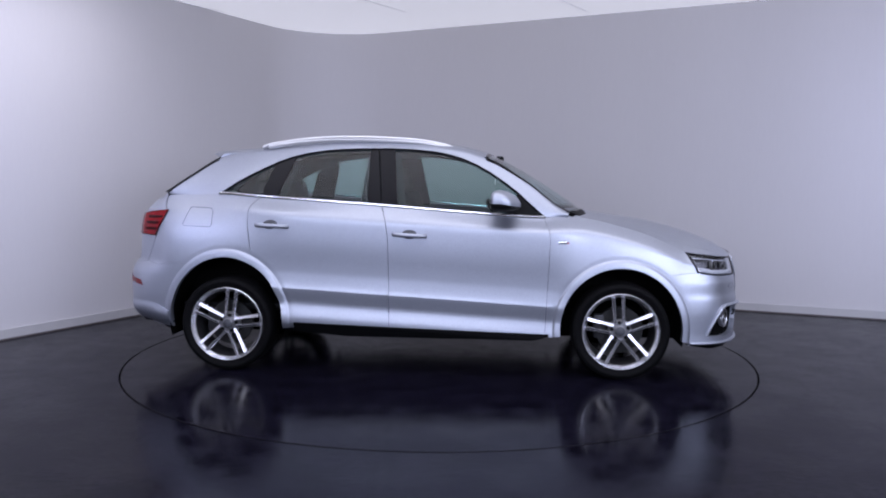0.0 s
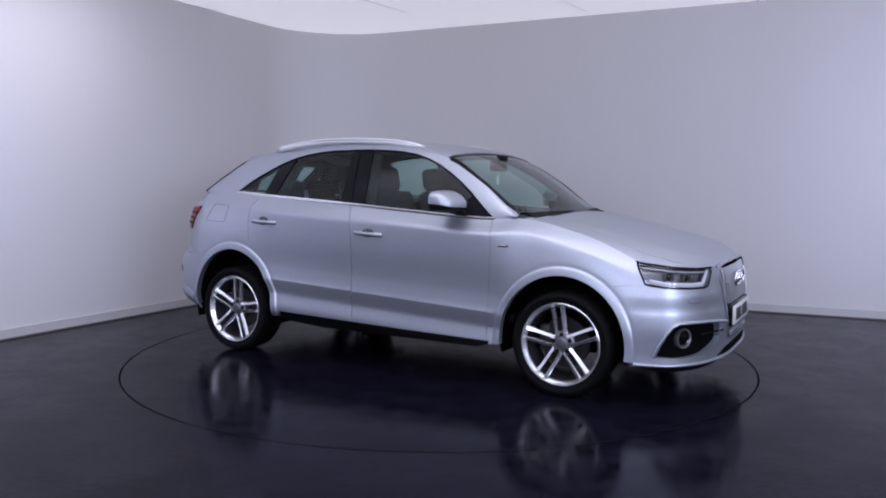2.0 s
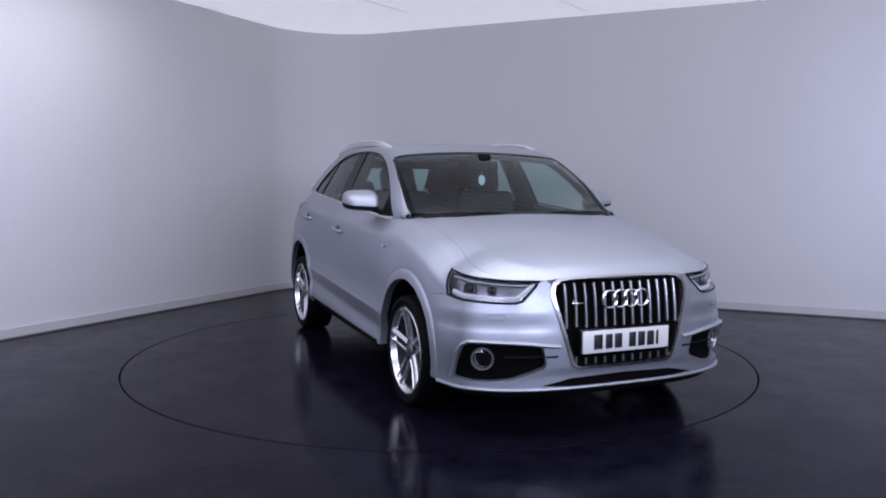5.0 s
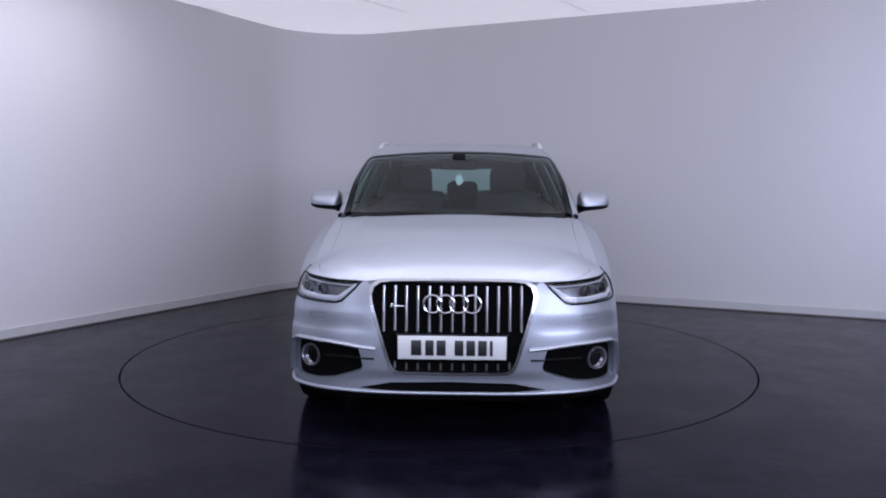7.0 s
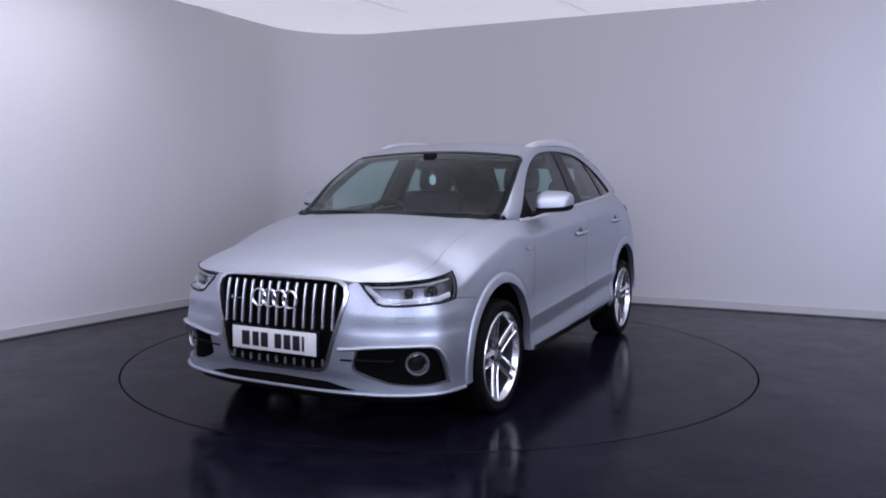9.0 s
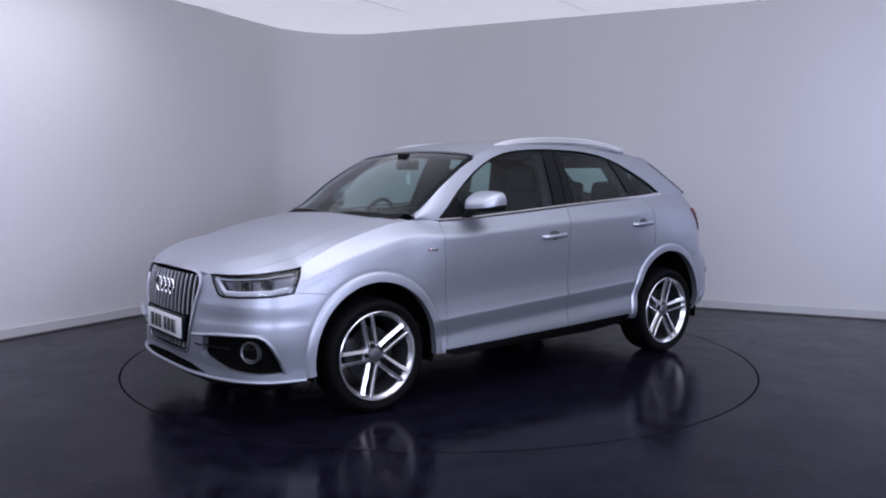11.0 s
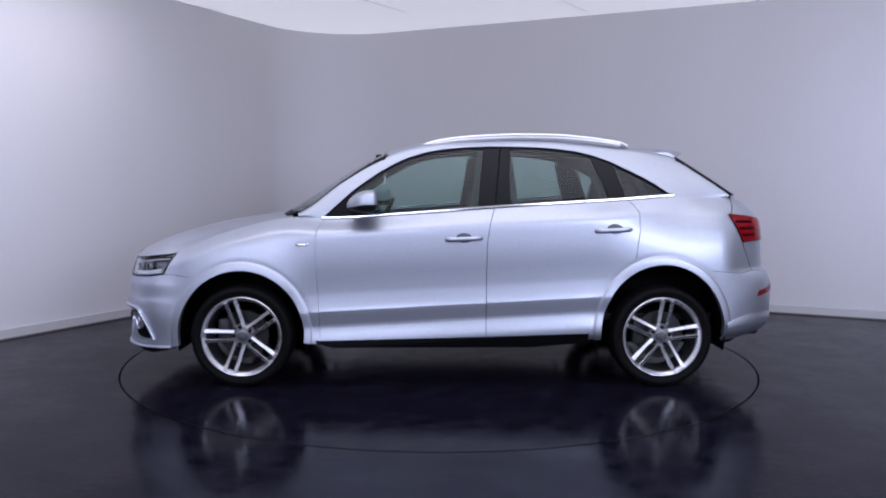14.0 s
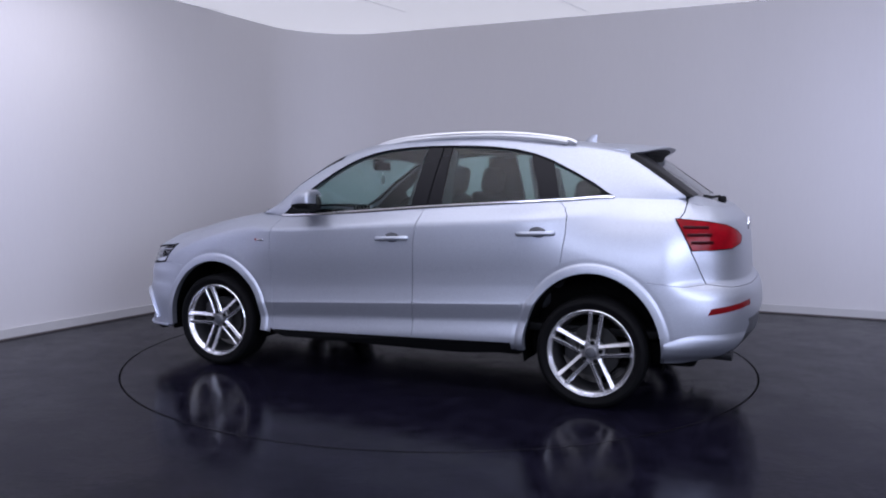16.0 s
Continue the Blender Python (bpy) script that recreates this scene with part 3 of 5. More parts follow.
# front bumper with its openings
GRILLE = [(0.0, 0.803), (0.30, 0.797), (0.365, 0.790), (0.398, 0.768), (0.410, 0.728), (0.405, 0.69), (0.315, 0.385), (0.297, 0.352), (0.268, 0.340), (0.0, 0.336)]
FOG = [(0.72, 0.487), (0.60, 0.483), (0.52, 0.476), (0.462, 0.468), (0.448, 0.42), (0.437, 0.372), (0.447, 0.350), (0.51, 0.325), (0.60, 0.298), (0.70, 0.286), (0.77, 0.284)]
SLOT = [(0.0, 0.302), (0.30, 0.294), (0.455, 0.262), (0.30, 0.254), (0.0, 0.252)]


def yz(pts):
    return [(at_y(y, z), z) for y, z in pts]


FOG_HOLE = [(at_point(x, y, z), z) for x, y, z in ((1.841, 0.815, 0.292), (1.868, 0.812, 0.36), (1.90, 0.80, 0.43), (1.922, 0.787, 0.468), (1.945, 0.765, 0.485))] + yz(FOG)
bumper_poly = [(-0.002, 0.236)] + xz(*[(x, 0.234) for x in (2.1, 1.9, 1.72)]) + xz(*arch(FRONT_ARCH, FLARE, -10, 48, 16)) + xz((1.70, 0.692)) \
    + HEAD_LOW + HEAD_TOP[::-1][:1] + [(at_y(0.425, 0.78), 0.784)] + yz(GRILLE[3:-1]) + [(-0.002, 0.336)]
front_bumper = holed("front_bumper", bumper_poly, [FOG_HOLE], side, side_normal, PAINT, car, "B", depth=0.035, step=(0.025, 0.012))
# slot is not cut: its dark depth is a black panel on the bumper
panel("lower_intake", yz(SLOT), side, side_normal, VOID, car, sides="B", out=0.004, gap=0.0, depth=0.01, label="black panel for the shade in the lower intake slot")
panel("fog_recess", xz((1.80, 0.275), (1.90, 0.50)) + yz([(0.37, 0.50), (0.345, 0.335), (0.47, 0.29), (0.62, 0.275)]), side, side_normal, VOID, car, sides="LR", out=-0.035, gap=0)
rim_line = FOG_HOLE[0:8] + yz([(0.462, 0.468), (0.41, 0.463), (0.362, 0.459)])
rim_line = [(p[0] + (q[0] - p[0]) * k / 5, p[1] + (q[1] - p[1]) * k / 5) for p, q in zip(rim_line, rim_line[1:]) for k in range(5)]
strip("fog_frame", on_side(rim_line, 0.003), 0.018, 0.010, PAINT, car)
for y0, y1 in ((0.380, 0.442), (0.450, 0.64)):
    strip("intake_blade", on_side([(at_y(y, 0.408), 0.408) for y in np.linspace(y0, y1, 5)], -0.002 if y0 < 0.4 else -0.012), 0.007, 0.006, BLACK, car)
panel("chin", [(0.0, 0.185)] + xz((2.1, 0.185), (1.90, 0.190), (1.78, 0.215)) + xz((1.72, 0.236), (1.9, 0.236), (2.1, 0.238)) + [(0.0, 0.240)],
      side, side_normal, BLACK, car, sides="B", out=-0.012, gap=0)
strip("splitter", on_side([(l, 0.245) for l in np.linspace(0.0, at_x(1.74), 30)], 0.004), 0.010, 0.009, PAINT, car)

# grille
grille_frame = holed("grille_frame", yz(GRILLE), [yz([(-0.01 if y == 0 else y * 0.955, 0.570 + (z - 0.570) * 0.945) for y, z in GRILLE])], side, side_normal, FRAME_METAL, car, "B",
                     out=0.008, depth=0.03, edge=0.02, step=(0.04, 0.04), gap=0.0, label="bright silver trapezoid grille surround")
panel("grille_backing", yz(GRILLE), side, side_normal, VOID, car, sides="B", out=-0.03, gap=0.004, step=(0.05, 0.05))


def grille_reach(y):
    """Height of the grille's lower edge at this distance from the middle."""
    return 0.36 if abs(y) < 0.275 else 0.36 + (abs(y) - 0.275) / (0.375 - 0.275) * 0.32


for k in range(-6, 7):
    y = k * 0.0555
    zs = np.linspace(grille_reach(y), 0.765, 14)
    pts = [side(np.array([at_y(abs(y), z)]), np.array([z]))[0] + np.array([-0.004, 0, 0]) for z in zs]
    for seg in ([p for p in pts if p[2] < 0.41], [p for p in pts if p[2] > 0.545]):
        if len(seg) > 1:
            bm = bmesh.new()
            tube(bm, [(p[0] - 0.002, y, p[2]) for p in seg], 0.0068 if seg[0][2] > 0.5 else 0.005, 0.008, 8)
            part("grille_bar", bm, BAR_METAL, car, "upright chrome grille bar")

# plate holder, plate and the bars that stand for its characters
lx = float(side(np.array([0.0]), np.array([0.475]))[0, 0])
bm = bmesh.new()
box(bm, (0.03, 0.545, 0.130), (lx - 0.006, 0, 0.475), 0.006)
part("plate_holder", bm, GLOSS_BLACK, car)
bm = bmesh.new()
box(bm, (0.010, 0.522, 0.113), (lx + 0.014, 0, 0.474), 0.003)
plate = part("number_plate", bm, PLATE_WHITE, car, "white front number plate with dark bars")
bars = [(-0.172, 0.050), (-0.108, 0.040), (-0.052, 0.044), (0.034, 0.042), (0.090, 0.042), (0.146, 0.042), (0.188, 0.014)]
for y, w in bars:
    bm = bmesh.new()
    box(bm, (0.003, w, 0.074), (lx + 0.0205, y, 0.474), 0.001)
    part("bar", bm, PLATE_INK, plate)
for k in range(4):
    bm = bmesh.new()
    c = Vector((float(side(np.array([0.0]), np.array([0.683]))[0, 0]) + 0.018, (k - 1.5) * 0.0635, 0.683))
    tube(bm, [c + Vector((0, 0.043 * math.cos(a), 0.043 * math.sin(a))) for a in np.linspace(0, 2 * math.pi, 37)[:-1]], 0.0065, 0.006, 8, True)
    bmesh.ops.recalc_face_normals(bm, faces=bm.faces[:])
    part("emblem_ring", bm, CHROME, car, "chrome ring of the front emblem")
bm = bmesh.new()
box(bm, (0.006, 0.085, 0.007), (2.135, -0.262, 0.668), 0.002)
box(bm, (0.006, 0.010, 0.022), (2.135, -0.292, 0.672), 0.002)
part("grille_badge", bm, CHROME, car)

# headlights
panel("headlight_housing", HEAD, side, side_normal, LAMP_BED, car, sides="LR", out=-0.042, gap=-0.004, step=(0.03, 0.02))
lens = panel("headlight", HEAD, side, side_normal, CLEAR, car, sides="LR", out=0.0, gap=0.003, depth=0.006, step=(0.03, 0.02), label="clear headlight lens")
for f, holder in ((1, lens[0]), (-1, lens[1])):
    def lamp(l, z, out):
        p = on_side([(l, z)], out)[0]
        return Vector((p[0], p[1] * f, p[2]))
    bm = bmesh.new()
    low = [lamp(l, z, -0.020) for l, z in [(HEAD_TOP[-1][0] + 0.03, HEAD_TOP[-1][1] - 0.014), (HEAD_LOW[-1][0] + 0.012, HEAD_LOW[-1][1] + 0.024)] + [(h[0], h[1] + 0.020) for h in HEAD_LOW[::-1][1:4]] + [(HEAD_LOW[0][0] - 0.02, HEAD_LOW[0][1] + 0.022)]]
    tube(bm, low, 0.010, 0.014, 8)
    part("daylight_strip", bm, LAMP_WHITE, holder, "white light guide")
    bm = bmesh.new()
    upp = [lamp(l, z - 0.016, -0.02) for l, z in HEAD_TOP[1:-1]]
    tube(bm, upp, 0.004, 0.004, 8)
    part("light_guide", bm, LAMP_WHITE, holder)
    for (lx2, zz, r) in ((at_x(1.93), 0.750, 0.028), (at_x(2.03), 0.742, 0.022)):
        c = lamp(lx2, zz, -0.035)
        bm = bmesh.new()
        bmesh.ops.create_uvsphere(bm, u_segments=20, v_segments=12, radius=r, matrix=Matrix.Translation(c))
        part("projector", bm, GLOSS_BLACK, holder)
        bm = bmesh.new()
        lathe(bm, [(r * 1.02, 0.0), (r * 1.12, 0.010), (r * 1.17, 0.0), (r * 1.05, -0.02)], 24,
              Matrix.Translation(c + Vector((0.012, 0.006 * f, 0))) @ Euler((0, 0, radians(-50 if f > 0 else -130))).to_matrix().to_4x4(), True)
        bmesh.ops.recalc_face_normals(bm, faces=bm.faces[:])
        part("projector_ring", bm, HUB_METAL, holder)
    bm = bmesh.new()
    tube(bm, [lamp(l, z, 0.0) for l, z in dense(HEAD, 0.03)], 0.006, 0.006, 6, True)
    bmesh.ops.recalc_face_normals(bm, faces=bm.faces[:])
    part("lamp_seal", bm, GLOSS_BLACK, holder)

# covers of the headlight washers
washer = [at_point(1.975, 0.69, 0.60), at_point(2.025, 0.625, 0.60)]
cover = [(washer[0], 0.592), (washer[1], 0.594), (washer[1] - 0.006, 0.620), (washer[0] + 0.004, 0.618)]
strip("washer_cover_gap", on_side(dense(cover, 0.012), 0.0002), 0.0009, 0.0009, GREY_PLASTIC, car, closed=True)

# fog lamps
for f in (1, -1):
    c = Vector((1.985, 0.722 * f, 0.394))
    turn = Matrix.Translation(c) @ Euler((0, 0, radians(-62 if f > 0 else -118))).to_matrix().to_4x4()
    bm = bmesh.new()
    lathe(bm, [(0.048, 0.0), (0.051, 0.006), (0.056, 0.006), (0.058, -0.004), (0.055, -0.03)], 32, turn)
    lamp_ring = part("fog_lamp", bm, BAR_METAL, car, "round fog lamp in a chrome ring")
    bm = bmesh.new()
    lathe(bm, [(0.0005, 0.003), (0.03, 0.001), (0.0465, -0.004)], 32, turn)
    part("fog_lens", bm, CLEAR, lamp_ring)
    bm = bmesh.new()
    lathe(bm, [(0.0005, -0.04), (0.02, -0.035), (0.047, -0.008)], 24, turn)
    part("fog_reflector", bm, LAMP_BED, lamp_ring)

# bonnet
BONNET_SEAM = [(0.0, 0.050), (0.10, 0.072), (0.25, 0.098), (0.42, 0.110), (0.56, 0.100), (0.68, 0.074), (0.78, 0.040), (0.85, 0.008), (0.865, 0.0)]
bonnet_poly = [(0.0, 0.0), (1.0, 0.0), (1.0, 1.004), (0.0, 1.004)]
panel("bonnet", BONNET_SEAM + [(1.0, 0.0), (1.0, 1.004), (0.0, 1.004)], bonnet, bonnet_normal, PAINT, car, scale=(1.5, 0.8), step=(0.03, 0.03), gap=0.0018, sides="B", depth=0.02)
panel("wing_top", [(0.0, 0.0)] + BONNET_SEAM[:-1] + [(0.865, 0.0)], bonnet, bonnet_normal, PAINT, car, scale=(1.5, 0.8), step=(0.02, 0.01), gap=0.0, sides="LR", depth=0.01)
panel("under_bonnet", bonnet_poly, bonnet, bonnet_normal, VOID, car, scale=(1.5, 0.8), step=(0.1, 0.1), gap=0, out=-0.03, sides="B")

# ---- glasshouse ----
def screen_edge(x):
    """The glasshouse coordinate at which the windscreen meets its pillar."""
    return 0.462 + 0.045 * max(0.0, (x - 0.43) / 0.50)**1.3


def win(x, z):
    zb, ze = float(TOP_Z(x)), float(EDGE_Z(x))
    return (x, 0.5 * (z - zb) / max(ze - zb, 0.01))


WINDOW = [(0.800, 1.050), (0.735, 1.108), (0.63, 1.204), (0.545, 1.268), (0.454, 1.330), (0.36, 1.383), (0.277, 1.420), (0.17, 1.453), (0.062, 1.473), (-0.08, 1.486), (-0.224, 1.492),
          (-0.367, 1.492), (-0.52, 1.489), (-0.651, 1.480), (-0.78, 1.464), (-0.897, 1.437), (-1.0, 1.400), (-1.105, 1.350), (-1.19, 1.307), (-1.274, 1.260), (-1.34, 1.215), (-1.385, 1.187)]
G = dict(scale=(1.0, 0.85), step=(0.03, 0.025))


frame_poly = [win(x, z) for x, z in WINDOW] + [(-1.45, -0.02), (-1.6, -0.06), (-1.72, -0.09), (-1.77, -0.09), (-1.775, 0.3), (-1.785, 0.5)] + [(x, 0.5) for x in np.linspace(-1.77, 0.40, 30)] + [(x, screen_edge(x)) for x in np.linspace(0.425, 0.93, 14)] + [(0.965, 0.515), (0.965, 0.0), (0.86, 0.0)]
panel("side_frame", frame_poly, upper, upper_normal, PAINT, car, sides="LR", gap=0.0, depth=0.03, **G)
panel("pillar_trim", frame_poly, upper, upper_normal, CLOTH, car, sides="LR", gap=0.004, depth=0.004, out=-0.034, label="dark pillar trim inside the cabin", **G)


def window_part(x0, x1, rake0, rake1):
    """The piece of the window outline between two raked lines, from the belt up."""
    xs = [x for x, z in WINDOW]
    zs = [z for x, z in WINDOW]
    run = np.linspace(x0 + rake0, x1 + rake1, 14)
    top = [win(float(x), float(np.interp(-x, [-v for v in xs], zs)) - 0.002) for x in run]
    return [(x1, 0.012), (x0, 0.012)] + [(float(t[0]), max(0.014, t[1])) for t in top]


pane_args = dict(sides="LR", depth=0.004, out=-0.008, gap=0.0, **G)
def front_pane():
    return [win(x, z) for x, z in WINDOW if x > -0.15] + [win(-0.195, 1.488), (-0.150, 0.012), (0.79, 0.012)]


panel("front_window", front_pane(), upper, upper_normal, SIDE_TINT, car, label="tinted front door glass", **pane_args)
panel("rear_window", window_part(-0.345, -0.985, -0.005, 0.10), upper, upper_normal, SIDE_TINT, car, label="tinted rear door glass", **pane_args)
panel("quarter_window", [(-1.375, 0.012), (-1.085, 0.012), win(-1.02, 1.388), win(-1.105, 1.345), win(-1.19, 1.302), win(-1.274, 1.255), win(-1.34, 1.21)], upper, upper_normal, SIDE_TINT, car,
      label="tinted rear quarter glass", **pane_args)
trim_args = dict(sides="LR", depth=0.012, out=-0.003, gap=0.0, **G)
panel("door_pillar", [(-0.255, 0.0), (-0.150, 0.0), win(-0.197, 1.490), win(-0.30, 1.491)], upper, upper_normal, GLOSS_BLACK, car, **trim_args)
panel("door_pillar", [(-0.355, 0.0), (-0.262, 0.0), win(-0.308, 1.491), win(-0.36, 1.490)], upper, upper_normal, GLOSS_BLACK, car, **trim_args)
cover_args = dict(sides="LR", depth=0.03, out=-0.045, gap=0.0, **G)
panel("pillar_cover", [(-0.41, 0.0), (-0.10, 0.0), win(-0.16, 1.488), win(-0.38, 1.488)], upper, upper_normal, CLOTH, car, **cover_args)
panel("pillar_cover", [(-1.13, 0.0), (-0.94, 0.0), win(-0.85, 1.442), win(-0.93, 1.420), win(-1.05, 1.370)], upper, upper_normal, CLOTH, car, **cover_args)
panel("window_divider", [(-1.09, 0.0), (-0.98, 0.0), win(-0.875, 1.440), win(-0.93, 1.424), win(-1.02, 1.390)], upper, upper_normal, GLOSS_BLACK, car, **trim_args)
panel("mirror_triangle", [(0.795, 0.004), (0.60, 0.004), win(0.64, 1.19), win(0.735, 1.105)], upper, upper_normal, BLACK, car, sides="LR", depth=0.01, out=0.0, gap=0.0, **G)
edge_pts = np.array([win(x, z) for x, z in WINDOW])
strip("window_seal", upper(edge_pts[:, 0], edge_pts[:, 1]) + upper_normal(edge_pts[:, 0], edge_pts[:, 1]) * -0.002, 0.007, 0.007, GLOSS_BLACK, car)
bx = np.linspace(0.815, -1.395, 50)
strip("belt_moulding", side(np.array([at_x(x) for x in bx]), TOP_Z(bx)) + np.array([0, 0.004, 0.003]), 0.006, 0.010, CHROME, car, "bright chrome window moulding")

# roof, windscreen, rear glass
panel("roof", [(-1.40, 1.0), (-1.42, 0.5)] + [(x, 0.5) for x in np.linspace(-1.3, 0.35, 20)] + [(0.42, 0.5), (0.42, 0.75), (0.425, 1.0)], upper, upper_normal, PAINT, car, sides="B", gap=0, depth=0.03,
      scale=(1, 1.2), step=(0.04, 0.04))
panel("roof_lining", [(-1.40, 1.0), (-1.42, 0.5)] + [(x, 0.5) for x in np.linspace(-1.3, 0.35, 20)] + [(0.42, 0.5), (0.42, 0.75), (0.425, 1.0)], upper, upper_normal, LINING, car, sides="B", gap=0,
      out=-0.04, scale=(1, 1.2), step=(0.08, 0.08))
screen = [(0.43, 1.0), (0.43, 0.75), (0.43, 0.50)] + [(x, screen_edge(x) + 0.014) for x in np.linspace(0.44, 0.93, 12)] + [(0.96, 0.535), (1.03, 0.62), (1.09, 0.80), (1.13, 1.0)]
panel("windscreen", screen, upper, upper_normal, TINT, car, sides="B", gap=0, depth=0.005, out=-0.004, scale=(1.2, 1.2), step=(0.04, 0.04), label="tinted windscreen")
band = np.array([(x, screen_edge(x) + 0.003) for x in np.linspace(0.43, 0.89, 14)])
strip("screen_seal", upper(band[:, 0], band[:, 1]) + upper_normal(band[:, 0], band[:, 1]) * -0.003, 0.005, 0.005, GLOSS_BLACK, car)
panel("screen_border", [(x, screen_edge(x) - 0.002) for x in np.linspace(0.43, 0.93, 12)] + [(0.962, 0.513), (0.970, 0.545)] + [(x, screen_edge(x) + 0.036) for x in np.linspace(0.93, 0.43, 12)], upper, upper_normal, GLOSS_BLACK, car, sides="LR", gap=0,
      depth=0.006, out=0.0, scale=(1.2, 1.2), label="black edge of the windscreen")
panel("screen_header", [(0.385, 1.0), (0.395, 0.75), (0.405, 0.50), (0.440, 0.50), (0.450, 0.75), (0.455, 1.0)], upper, upper_normal, GLOSS_BLACK, car, sides="B", gap=0, depth=0.006, out=-0.001, scale=(1, 1.2))
panel("cowl", [(0.972, 0.56), (1.005, 0.61), (1.055, 0.75), (1.09, 1.0), (1.22, 1.0), (1.16, 0.75), (1.05, 0.56)], upper, upper_normal, BLACK, car, sides="B", gap=0, out=-0.006, scale=(1, 1.2))
panel("rear_glass", [(-1.45, 1.0), (-1.45, 0.545), (-1.82, 0.545), (-1.88, 0.75), (-1.915, 1.0)], upper, upper_normal, TINT, car, sides="B", gap=0, depth=0.006, out=-0.002, scale=(1.2, 1.2), step=(0.05, 0.05))
def pillar_edge(x):
    """The glasshouse coordinate 26 mm below the roof's edge line."""
    return (x, 0.5 - 0.5 * 0.026 / max(float(EDGE_Z(x)) - float(TOP_Z(x)), 0.03))


panel("rear_glass_border", [(-1.43, 0.64)] + [pillar_edge(float(x)) for x in np.linspace(-1.45, -1.78, 12)] + [(-1.81, 0.5), (-1.82, 0.64)], upper, upper_normal, FRIT, car, sides="LR", gap=0, depth=0.006, out=0.0025,
      scale=(1.2, 1.2), step=(0.03, 0.02), label="black painted edge of the rear glass")
# roof spoiler
bm = bmesh.new()
rows = []
for y in np.linspace(-0.54, 0.54, 25):
    k = 1 - 0.10 * (abs(y) / 0.54)**2.6
    drop = 0.046 * (abs(y) / 0.54)**2.2
    tip = -1.615 * k
    sec = [(-1.16, 1.526 - drop), (-1.30, 1.519 - drop), (-1.42, 1.511 - drop), (tip + 0.02, 1.496 - drop), (tip, 1.487 - drop), (tip + 0.012, 1.480 - drop), (-1.45, 1.455 - drop), (-1.28, 1.46 - drop), (-1.16, 1.48 - drop)]
    rows.append([bm.verts.new((x, y, z)) for x, z in sec])
for p, q in zip(rows, rows[1:]):
    for i in range(len(p)):
        j = (i + 1) % len(p)
        bm.faces.new((p[i], p[j], q[j], q[i]))
bm.faces.new(rows[0])
bm.faces.new(rows[-1][::-1])
bmesh.ops.recalc_face_normals(bm, faces=bm.faces[:])
part("roof_spoiler", bm, PAINT, car)
bm = bmesh.new()
rows = []
for y in np.linspace(-0.53, 0.53, 25):
    k = 1 - 0.10 * (abs(y) / 0.54)**2.6
    drop = 0.046 * (abs(y) / 0.54)**2.2
    tip = -1.580 * k
    sec = [(tip, 1.476 - drop), (tip + 0.01, 1.464 - drop), (-1.50, 1.436 - drop), (-1.43, 1.430 - drop), (-1.43, 1.456 - drop), (-1.45, 1.458 - drop)]
    rows.append([bm.verts.new((x, y, z)) for x, z in sec])
for p, q in zip(rows, rows[1:]):
    for i in range(len(p)):
        j = (i + 1) % len(p)
        bm.faces.new((p[i], p[j], q[j], q[i]))
bm.faces.new(rows[0])
bm.faces.new(rows[-1][::-1])
bmesh.ops.recalc_face_normals(bm, faces=bm.faces[:])
part("spoiler_underside", bm, BLACK, car)

# roof rails
RAIL_X = [0.20, 0.17, 0.08, -0.04, -0.25, -0.44, -0.62, -0.80, -0.98, -1.09, -1.13]
RAIL_Z = spline(RAIL_X, [1.500, 1.514, 1.538, 1.556, 1.571, 1.577, 1.576, 1.566, 1.545, 1.526, 1.508])
rx = np.linspace(0.20, -1.13, 40)
strip("roof_rail", np.stack([rx, 0.583 - 0.012 * ((rx + 0.46) / 0.66)**2, RAIL_Z(rx) - 0.004], -1), 0.016, 0.012, SATIN, car, "satin silver roof rail")
for f in (1, -1):
    bm = bmesh.new()
    pts = [(x, f * 0.583, float(RAIL_Z(x)) - 0.020) for x in np.linspace(0.15, -1.08, 20)]
    tube(bm, pts, 0.013, 0.016, 8)
    part("rail_foot", bm, SATIN, car)
# aerial
bm = bmesh.new()
rows = []
for t in np.linspace(0, 1, 8):
    rows.append([bm.verts.new((-1.03 - 0.09 * u * (1 - 0.55 * t) - 0.06 * t, w * 0.018 * (1 - t * 0.85) * math.sin(math.pi * u)**0.6, 1.530 + 0.054 * t)) for u, w in
                 [(a, 1) for a in np.linspace(0.02, 0.98, 7)] + [(a, -1) for a in np.linspace(0.98, 0.02, 7)]])
for p, q in zip(rows, rows[1:]):
    for i in range(14):
        bm.faces.new((p[i], p[(i + 1) % 14], q[(i + 1) % 14], q[i]))
bm.faces.new(rows[-1])
bmesh.ops.recalc_face_normals(bm, faces=bm.faces[:])
part("roof_aerial", bm, PAINT, car)

# ---- tail ----
tail_top = [(l, float(TOP_Z(along(min(l, LENGTH))[0])) - 0.002) for l in np.linspace(at_x(-1.853), LENGTH + 0.002, 20)]
panel("tailgate", tail_top + [(LENGTH + 0.002, 0.70)] + [(at_y_rear(y, 0.72), 0.702) for y in (0.2, 0.4, 0.55, 0.64)] + xz((-1.932, 0.722), (-1.842, 0.90), (-1.770, 1.06), (-1.817, 1.11)),
      side, side_normal, PAINT, car, sides="B")
